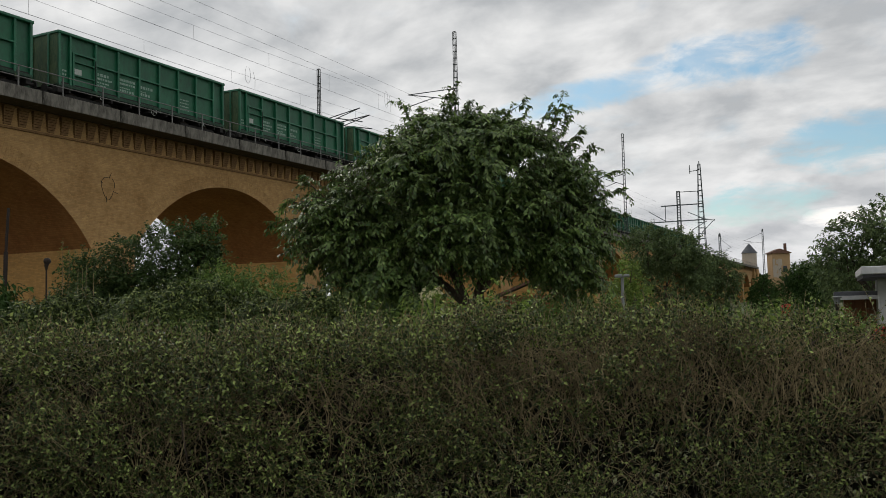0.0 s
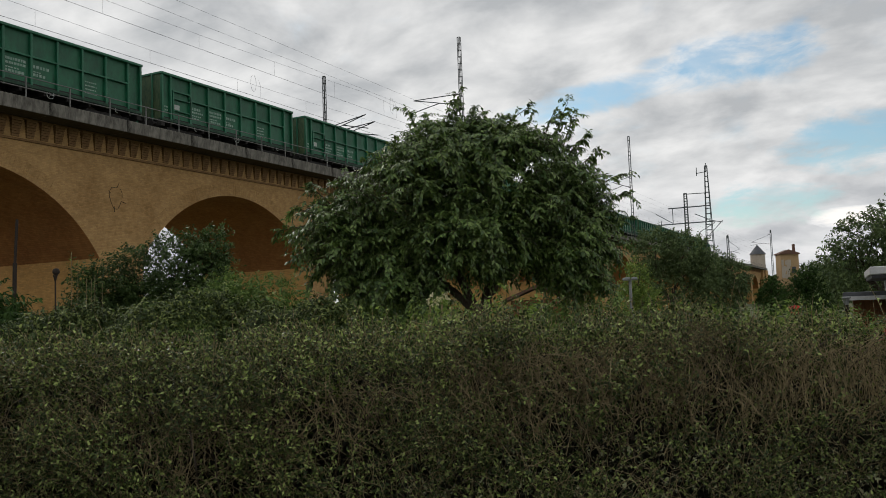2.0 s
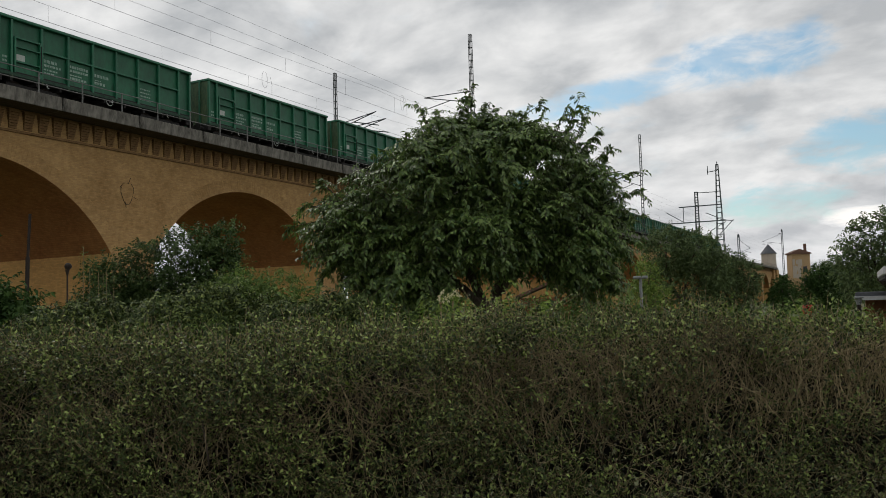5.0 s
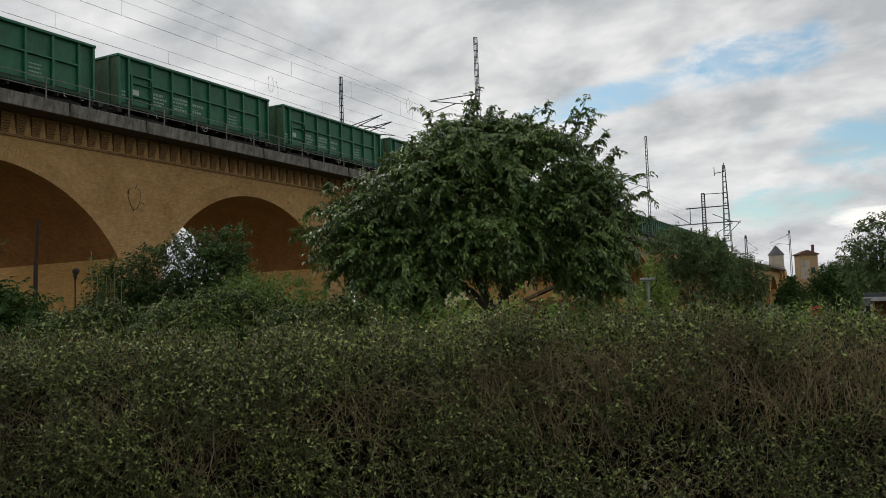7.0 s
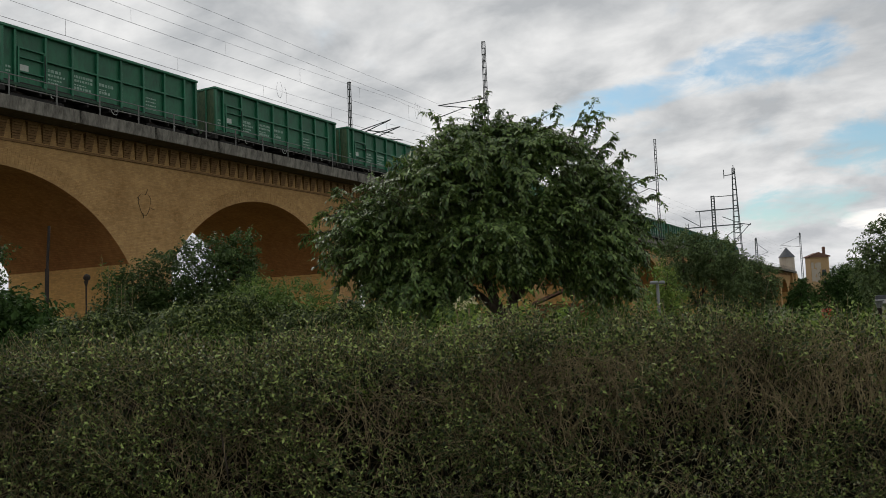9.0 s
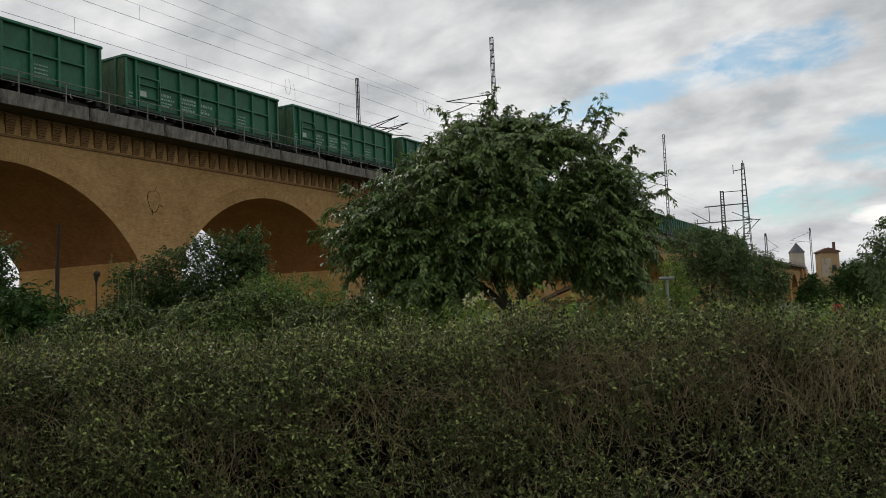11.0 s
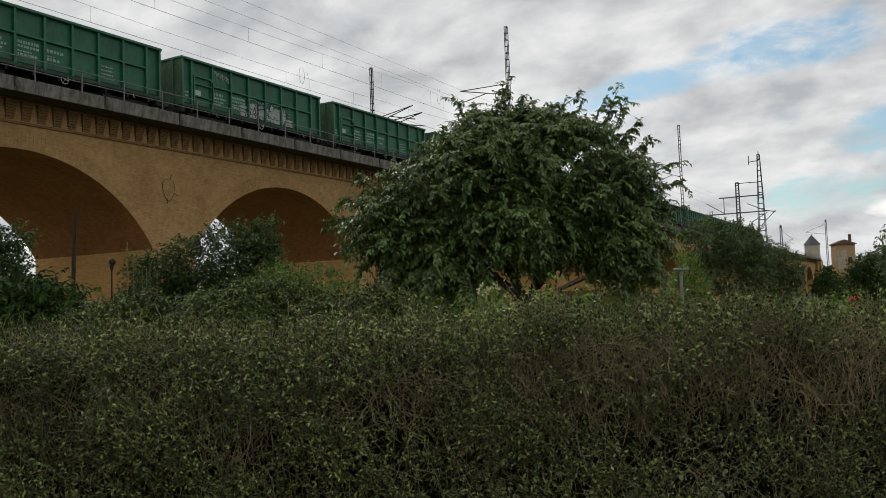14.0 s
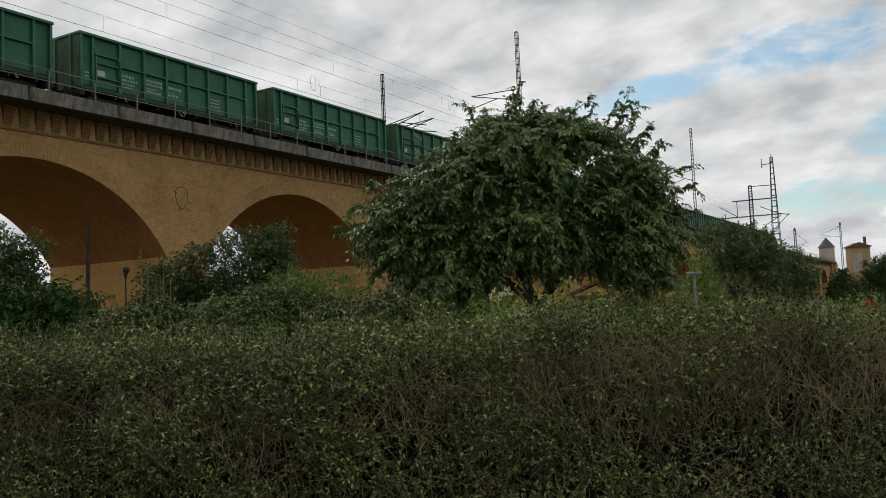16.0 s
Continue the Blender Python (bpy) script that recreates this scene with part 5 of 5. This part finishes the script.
L1, R1 = hedge_twigs(1000, 1, -0.02, 0.14, 0.0024)
L2, R2 = hedge_twigs(900, 2, 0.2, 0.9, 0.005, zlo=0.0, lean=0.25, length=(0.3, 0.8))
L3, R3 = hedge_twigs(2300, 4, -0.07, 0.08, 0.0019, zlo=0.6, lean=0.85, length=(0.08, 0.34))
L4, R4 = hedge_twigs(1500, 5, 0.14, 0.5, 0.003)
# inner stems take darker bark, so shade within the hedge is in the colour
tv, tf = tubes(np.concatenate([L2, L4]), np.concatenate([R2, R4]), 3)
tagged(part("brushwood", np_mesh("brushwood", tv, tf, M_BARK), None, hedge, "stems inside the hedge, darkened for the shade within"), kind="stuff")
L5, R5 = hedge_twigs(1400, 6, -0.10, 0.05, 0.0019, zlo=1.05, lean=0.5, length=(0.14, 0.40), reach=(-0.1, 4.0))
tv, tf = tubes(np.concatenate([L1, L3, L5]), np.concatenate([R1, R3, R5]), 3)
tagged(part("brushwood", np_mesh("brushwood", tv, tf, M_TWIG), None, hedge, "bare brown interlaced twigs"), kind="stuff")


def shoots(n, seed, kind_, per, size):
    """Leafy shoots of the hedge: leaves set along short stems that grow outward and up."""
    r = np.random.default_rng(seed)
    u = r.uniform(-4.2, 4.0, n)
    top = hedge_top(u)
    if kind_ == "face":
        z = 0.03 + (top - 0.05) * r.random(n) ** 0.85
        hollow = relief(u, z)
        v = hollow + r.uniform(-0.05, 0.05, n)
        keep = r.random(n) < np.clip(leafiness(u, z, r) * (0.90 - 5.5 * hollow), 0.04, 1.0)
        way = np.stack([r.normal(0, 0.55, n), r.normal(-0.55, 0.35, n), r.normal(0.65, 0.45, n)], 1)
        ln = r.uniform(0.06, 0.17, n)
    else:
        v = r.uniform(-0.03, THICK, n)
        z = top - 0.13 - 0.05 * r.random(n) + 0.055 * np.sin(u * 9 + 3 * np.sin(v * 5)) * np.cos(v * 8 + u * 3) - 0.15 * np.clip(1 - (v + 0.03) / 0.25, 0, 1) ** 2
        keep = r.random(n) < np.clip(0.62 + 0.75 * np.sin(u * 9 + 3 * np.sin(v * 5)) * np.cos(v * 8 + u * 3) + 0.4 * np.sin(u * 23 + v * 11), 0.12, 1.0)
        way = np.stack([r.normal(0, 0.5, n), r.normal(-0.15, 0.5, n), r.normal(1.0, 0.25, n)], 1)
        ln = r.uniform(0.07, 0.20, n)
    u, v, z, way, ln = u[keep], v[keep], z[keep], unit(way[keep]), ln[keep]
    m = len(u)
    t = (np.arange(per) + 0.6) / per
    base = np.stack([u, v, z], 1)
    bend = unit(r.normal(size=(m, 3))) * (0.2 * ln)[:, None]
    pos = base[:, None] + way[:, None] * (ln[:, None] * t)[..., None] + bend[:, None] * (t ** 2)[None, :, None]
    lat = unit(np.cross(way, r.normal(size=(m, 3))))
    third = unit(np.cross(way, lat))
    ang = np.arange(per) * 2.3
    spread = lat[:, None] * np.cos(ang)[None, :, None] + third[:, None] * np.sin(ang)[None, :, None]
    lw = way[:, None] * 0.55 + spread * 0.85 + 0.25 * r.normal(size=(m, per, 3))
    pos, lw = pos.reshape(-1, 3), lw.reshape(-1, 3)
    pos[:, 2] = np.maximum(pos[:, 2], 0.01)
    up = unit(np.array([0, -0.95, 0.65] if kind_ == "face" else [0, -0.6, 1.0]) + 0.42 * r.normal(size=pos.shape))
    sz = size * r.uniform(0.6, 1.3, len(pos))
    stem = np.stack([base, base + way * ln[:, None] * 0.5 + bend * 0.25, base + way * ln[:, None] + bend], 1)
    return leaves(pos, lw, up, sz, sz * r.uniform(0.40, 0.58, len(pos)), fold=0.2, droop=0.12), stem


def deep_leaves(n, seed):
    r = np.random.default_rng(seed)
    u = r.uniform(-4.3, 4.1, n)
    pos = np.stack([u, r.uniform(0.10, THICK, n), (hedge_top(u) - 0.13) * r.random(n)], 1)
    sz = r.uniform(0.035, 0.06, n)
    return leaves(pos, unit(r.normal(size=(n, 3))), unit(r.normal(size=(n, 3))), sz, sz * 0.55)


stems = []
for kind_, n, per, size, mt, lab in (("face", 27000, 10, 0.0182, M_HEDGE, "small dull green privet leaves"), ("top", 12500, 12, 0.0188, M_HEDGETOP, "fresh green leaves along the hedge top")):
    (v, f), st_ = shoots(n, 30 + len(kind_), kind_, per, size)
    stems.append(st_)
    tagged(part("foliage", np_mesh("foliage", v, f, mt), None, hedge, lab), kind="stuff")
# inner leaves, coloured near-black to paint the dark gaps
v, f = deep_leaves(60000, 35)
tagged(part("foliage", np_mesh("foliage", v, f, M_DEEP), None, hedge, "near-black leaves inside the hedge, colour stands for inner shade"), kind="stuff")
st_ = np.concatenate(stems)
v, f = tubes(st_, np.full(st_.shape[:2], 0.0012), 3)
tagged(part("stemwork", np_mesh("stemwork", v, f, M_TWIG), None, hedge), kind="stuff")

# a taller leafy laurel row close behind the hedge
LAUREL = 4.75
laurel = thing("laurel_hedge", LAUREL * HFWD[0], LAUREL * HFWD[1], 0, "dense dark green laurel row behind the privet hedge", "hedge", rz=VIEW - 90)


def laurel_leaves(n, per, size, seed):
    r = np.random.default_rng(seed)
    u = r.uniform(-2.55, -0.25, n)
    top = np.interp(u, [-2.55, -2.25, -1.8, -1.2, -0.7, -0.25], [1.56, 1.70, 1.76, 1.78, 1.72, 1.60]) + 0.03 * np.sin(u * 8.0) + 0.02 * np.sin(u * 19.0 + 1)
    a = r.uniform(-0.5, 2.2, n)
    swell = 1 + 0.09 * np.sin(u * 9.0 + 3.0 * np.sin(a * 2.0)) + 0.07 * r.normal(size=n)
    out_ = np.stack([r.normal(0, 0.3, n), -np.cos(a), np.sin(a)], 1)
    base = np.stack([u, -0.34 * swell * np.cos(a), top - 0.42 + 0.34 * swell * np.sin(a)], 1)
    way = unit(out_ + np.array([0, 0, 0.35]) + 0.5 * r.normal(size=(n, 3)))
    return hanging_leaves(base, way, r.uniform(0.06, 0.16, n), per, size, r), base, way


(v, f), lb_, lw_ = laurel_leaves(5600, 11, 0.026, 77)
tagged(part("foliage", np_mesh("foliage", v, f, M_REAR), None, laurel), kind="stuff")
st_ = np.stack([np.stack([lb_[::6, 0], lb_[::6, 1] * 0.2, lb_[::6, 2] * 0.3], 1), np.stack([lb_[::6, 0], lb_[::6, 1] * 0.4, lb_[::6, 2] * 0.7], 1), lb_[::6] * np.array([1, 0.8, 0.9])], 1)
v, f = tubes(st_, np.full(st_.shape[:2], 0.004), 3)
tagged(part("stemwork", np_mesh("stemwork", v, f, M_BARK), None, laurel), kind="stuff")

# ---------------------------------------------------------------- garden things
px_, py_ = spot(53.72, 12.0)
pole = thing("steel_pole", px_, py_, 0, "thin dark steel pole with a narrower upper section", "pole")
part("lower_section", bars([((0, 0, 0), (0.02, -0.03, 2.45))], 0.026, 10), M_IRON, pole)
part("upper_section", bars([((0.02, -0.03, 2.43), (0.03, -0.06, 3.0))], 0.017, 10), M_IRON, pole)

px_, py_ = spot(51.35, 20.0)
gl = thing("garden_lamp", px_, py_, 0, "small dark garden lamp on a thin stake", "garden lamp")
part("stake", bars([((0, 0, 0), (0, 0, 2.6))], 0.016, 6), M_IRON, gl)
bm = bmesh.new()
bmesh.ops.create_uvsphere(bm, u_segments=14, v_segments=8, radius=0.075, matrix=Matrix.Translation((0.02, 0, 2.79)))
part("globe", bm, M_IRON, gl)
bm = bmesh.new()
bmesh.ops.create_cone(bm, cap_ends=True, segments=12, radius1=0.02, radius2=0.05, depth=0.12, matrix=Matrix.Translation((0, 0, 2.66)))
part("socket", bm, M_IRON, gl)
# tall dry weeds behind the hedge
r = np.random.default_rng(8)
for a in (50.7, 50.3, 49.9, 49.5, 49.1, 48.7):
    wx, wy = spot(a + r.normal(0, 0.1), 14.0)
    wd = thing("dry_weed", wx, wy, 0, "tall thin dry weed stalk with seed heads", "weed", group="dry weeds")
    h = r.uniform(2.1, 2.75)
    part("stalk", bars([((0, 0, 0), (0.03, 0, h))], 0.0045, 5), M_TWIG, wd)
    part("seed_head", crown_mesh("seed_head", [(0.03, 0, h - 0.15, 0.05, 0.05, 0.2)], 12, 4, 0.03, M_SHRUB, int(h * 100), reach=0.08), None, wd)


def post_lamp(angle, dist, h, label):
    x, y = spot(angle, dist)
    t = thing("street_lamp", x, y, 0, label, "street lamp", rz=angle - 90)
    part("post", bars([((0, 0, 0), (0, 0, h))], 0.05, 10), M_LAMP, t)
    part("lamp_head", boxes((-0.24, -0.12, h, 0.24, 0.12, h + 0.1), bevel=0.03), M_LAMP, t)
    return t


post_lamp(14.55, 28.0, 2.38, "grey garden lamp post with a flat wide head")
x, y = spot(1.7, 15.0)
lt = thing("lantern_post", x, y, 0, "small grey lantern on a dark post among shrubs", "garden lamp", rz=-88)
part("post", bars([((0, 0, 0), (0, 0, 1.5))], 0.03, 8), M_IRON, lt)
bm = bmesh.new()
bmesh.ops.create_cone(bm, cap_ends=True, segments=8, radius1=0.035, radius2=0.055, depth=0.1, matrix=Matrix.Translation((0, 0, 1.55)))
part("lantern", bm, M_LAMP, lt)
part("cap", boxes((-0.075, -0.075, 1.60, 0.075, 0.075, 1.62), bevel=0.006), M_LAMP, lt)

# small brown shed and the garden hut beside it
x, y = spot(0.75, 16.0)
shed = thing("garden_shed", x, y, 0, "small brown board shed with a flat felt roof", "shed", rz=-88)
part("roof", boxes((-0.31, -0.7, 1.60, 0.75, 0.9, 1.70), bevel=0.01), M_FELT, shed)
part("roof_edge", boxes((-0.33, -0.72, 1.565, 0.77, -0.68, 1.63)), M_WHITE, shed)
part("wall", boxes((-0.16, 0.0, 0, -0.12, 0.8, 1.6), (0.66, 0.0, 0, 0.7, 0.8, 1.6), (-0.16, 0.76, 0, 0.7, 0.8, 1.6)), M_WOOD, shed)
for i in range(7):
    part("board", boxes((-0.12 + i * 0.112, -0.03, 0.02, -0.012 + i * 0.112, -0.005, 1.59), bevel=0.004), M_WOOD, shed)
x, y = spot(-1.35, 14.0)
hut = thing("garden_hut", x, y, 0, "white board garden hut with a grey overhanging flat roof", "garden hut", rz=-88)
part("roof", boxes((-0.43, -0.9, 1.92, 3.2, 2.0, 2.03), bevel=0.01), M_WHITE, hut)
# near-black sheet that paints the shade under the roof
part("soffit", boxes((-0.41, -0.88, 1.87, 3.18, 1.98, 1.916)), M_ROOFSHADE, hut)
part("wall", boxes((-0.14, 0.0, 0, -0.05, 2.0, 1.87), (-0.14, 1.9, 0, 3.0, 2.0, 1.87)), M_WHITE, hut)
for i in range(12):
    part("board", boxes((-0.14 + i * 0.25, -0.05, 0.02, 0.095 + i * 0.25, -0.02, 1.87), bevel=0.006), M_WHITE, hut)
part("corner_post", boxes((-0.2, -0.07, 0, -0.1, 0.0, 1.87), bevel=0.006), M_WHITE, hut)
x, y = spot(-0.2, 6.6)
rose = thing("rose_bush", x, y, 0, "red flowering rose bush beside the hedge", "shrub", rz=-88)
part("stem", bars([((0, 0, 0), (0, 0, 1.2)), ((0, 0, 0.5), (0.15, 0, 1.3))], 0.012, 5), M_TWIG, rose)
tagged(part("leaf_mass", crown_mesh("leaf_mass", [(0, 0, 1.0, 0.3, 0.3, 0.35)], 60, 8, 0.05, M_SHRUB, 91, reach=0.15), None, rose), kind="stuff")
part("blossom", crown_mesh("blossom", [(0.03, -0.15, 1.34, 0.08, 0.08, 0.07)], 26, 7, 0.04, M_RED, 92, reach=0.03, slim=0.8), None, rose)

# garden house under the cherry tree
x, y = spot(20.6, 25.0)
gh = thing("garden_house", x, y, 0, "small garden house with red gabled roof and pale wall", "garden house", rz=20.6 - 90)
bm = bmesh.new()
v = [bm.verts.new(p) for p in ((-0.95, -0.3, 1.92), (0, -0.3, 2.3), (0.95, -0.3, 1.92), (-0.95, 2.4, 1.92), (0, 2.4, 2.3), (0.95, 2.4, 1.92), (-0.95, -0.3, 1.84), (0, -0.3, 2.22), (0.95, -0.3, 1.84), (-0.95, 2.4, 1.84), (0, 2.4, 2.22), (0.95, 2.4, 1.84))]
for f in ((0, 1, 4, 3), (1, 2, 5, 4), (9, 10, 7, 6), (10, 11, 8, 7), (0, 6, 7, 1), (1, 7, 8, 2), (3, 4, 10, 9), (4, 5, 11, 10), (0, 3, 9, 6), (2, 8, 11, 5)):
    bm.faces.new([v[i] for i in f])
part("roof", bm, M_TILE, gh)
part("wall", boxes((-0.8, 0, 0, -0.72, 2.2, 1.86), (0.72, 0, 0, 0.8, 2.2, 1.86), (-0.8, 0, 0, 0.8, 0.06, 1.86), (-0.8, 2.14, 0, 0.8, 2.2, 1.86)), M_WOOD, gh)
part("window", boxes((-0.3, -0.03, 1.1, 0.3, -0.004, 1.7)), M_GLASS, gh)

# ---------------------------------------------------------------- far buildings
x, y = spot(6.6, 330)
tw = thing("water_tower", x, y, 0, "round pale water tower with a pointed slate roof", "water tower")
bm = bmesh.new()
bmesh.ops.create_cone(bm, cap_ends=True, segments=12, radius1=2.55, radius2=2.55, depth=17.6, matrix=Matrix.Translation((0, 0, 8.8)))
part("wall", bm, M_RENDER, tw)
bm = bmesh.new()
bmesh.ops.create_cone(bm, cap_ends=True, segments=12, radius1=2.95, radius2=0.12, depth=3.5, matrix=Matrix.Translation((0, 0, 19.3)))
part("roof", bm, M_SLATE, tw)
x, y = spot(4.75, 250)
hs = thing("signal_house", x, y, 0, "tall narrow ochre house with low gable roof and chimney", "house", rz=4.75 - 90 + 16)
part("wall", boxes((-3.0, -2.4, 0, 1.7, 2.4, 13.5)), M_HOUSE, hs)
bm = bmesh.new()
v = [bm.verts.new(p) for p in ((-3.35, -2.8, 13.5), (-0.9, -2.8, 14.5), (2.05, -2.8, 13.4), (-3.35, 2.8, 13.5), (-0.9, 2.8, 14.5), (2.05, 2.8, 13.4), (-3.35, -2.8, 13.25), (2.05, -2.8, 13.15), (-3.35, 2.8, 13.25), (2.05, 2.8, 13.15))]
for f in ((0, 1, 4, 3), (1, 2, 5, 4), (0, 6, 7, 2, 1), (3, 4, 5, 9, 8), (0, 3, 8, 6), (2, 7, 9, 5), (6, 8, 9, 7)):
    bm.faces.new([v[i] for i in f])
rf = part("roof", bm, M_TILE, hs)
part("chimney", boxes((0.9, -0.5, 13.4, 1.5, 0.3, 16.0), bevel=0.03), M_TILE, rf)
for wx in (-0.2,):
    for wz in (5.2, 8.2):
        w_ = part("window", boxes((wx, -2.43, wz, wx + 1.0, -2.404, wz + 1.6)), M_GLASS, hs)
# pale sprayed patch on the house wall
bm = bmesh.new()
for i in range(9):
    cx_, cz_ = -2.85 + (i % 3) * 0.75 + 0.2 * math.sin(i * 2.1), 6.8 + (i // 3) * 1.7 + 0.3 * math.sin(i * 3.7)
    box(bm, cx_, -2.44 - 0.01 * (i % 4), cz_, cx_ + 0.9 + 0.3 * math.sin(i * 5.0), -2.405, cz_ + 1.5 + 0.4 * math.cos(i * 4.0))
tagged(part("sprayed_patch", bm, M_RENDER, hs, "large pale graffiti shapes"), kind="stuff")


def motions():
    """The train rolls along at one speed for the whole clip."""
    for n, w in zip(NUMBERS, train):
        x = W0 + GAPX * n
        step = 0.5 if x + SPEED * 16 > BEND else 4.0
        walk(w, [(i * step, line_pose(x + SPEED * i * step)) for i in range(int(16 / step) + 1)])


motions()
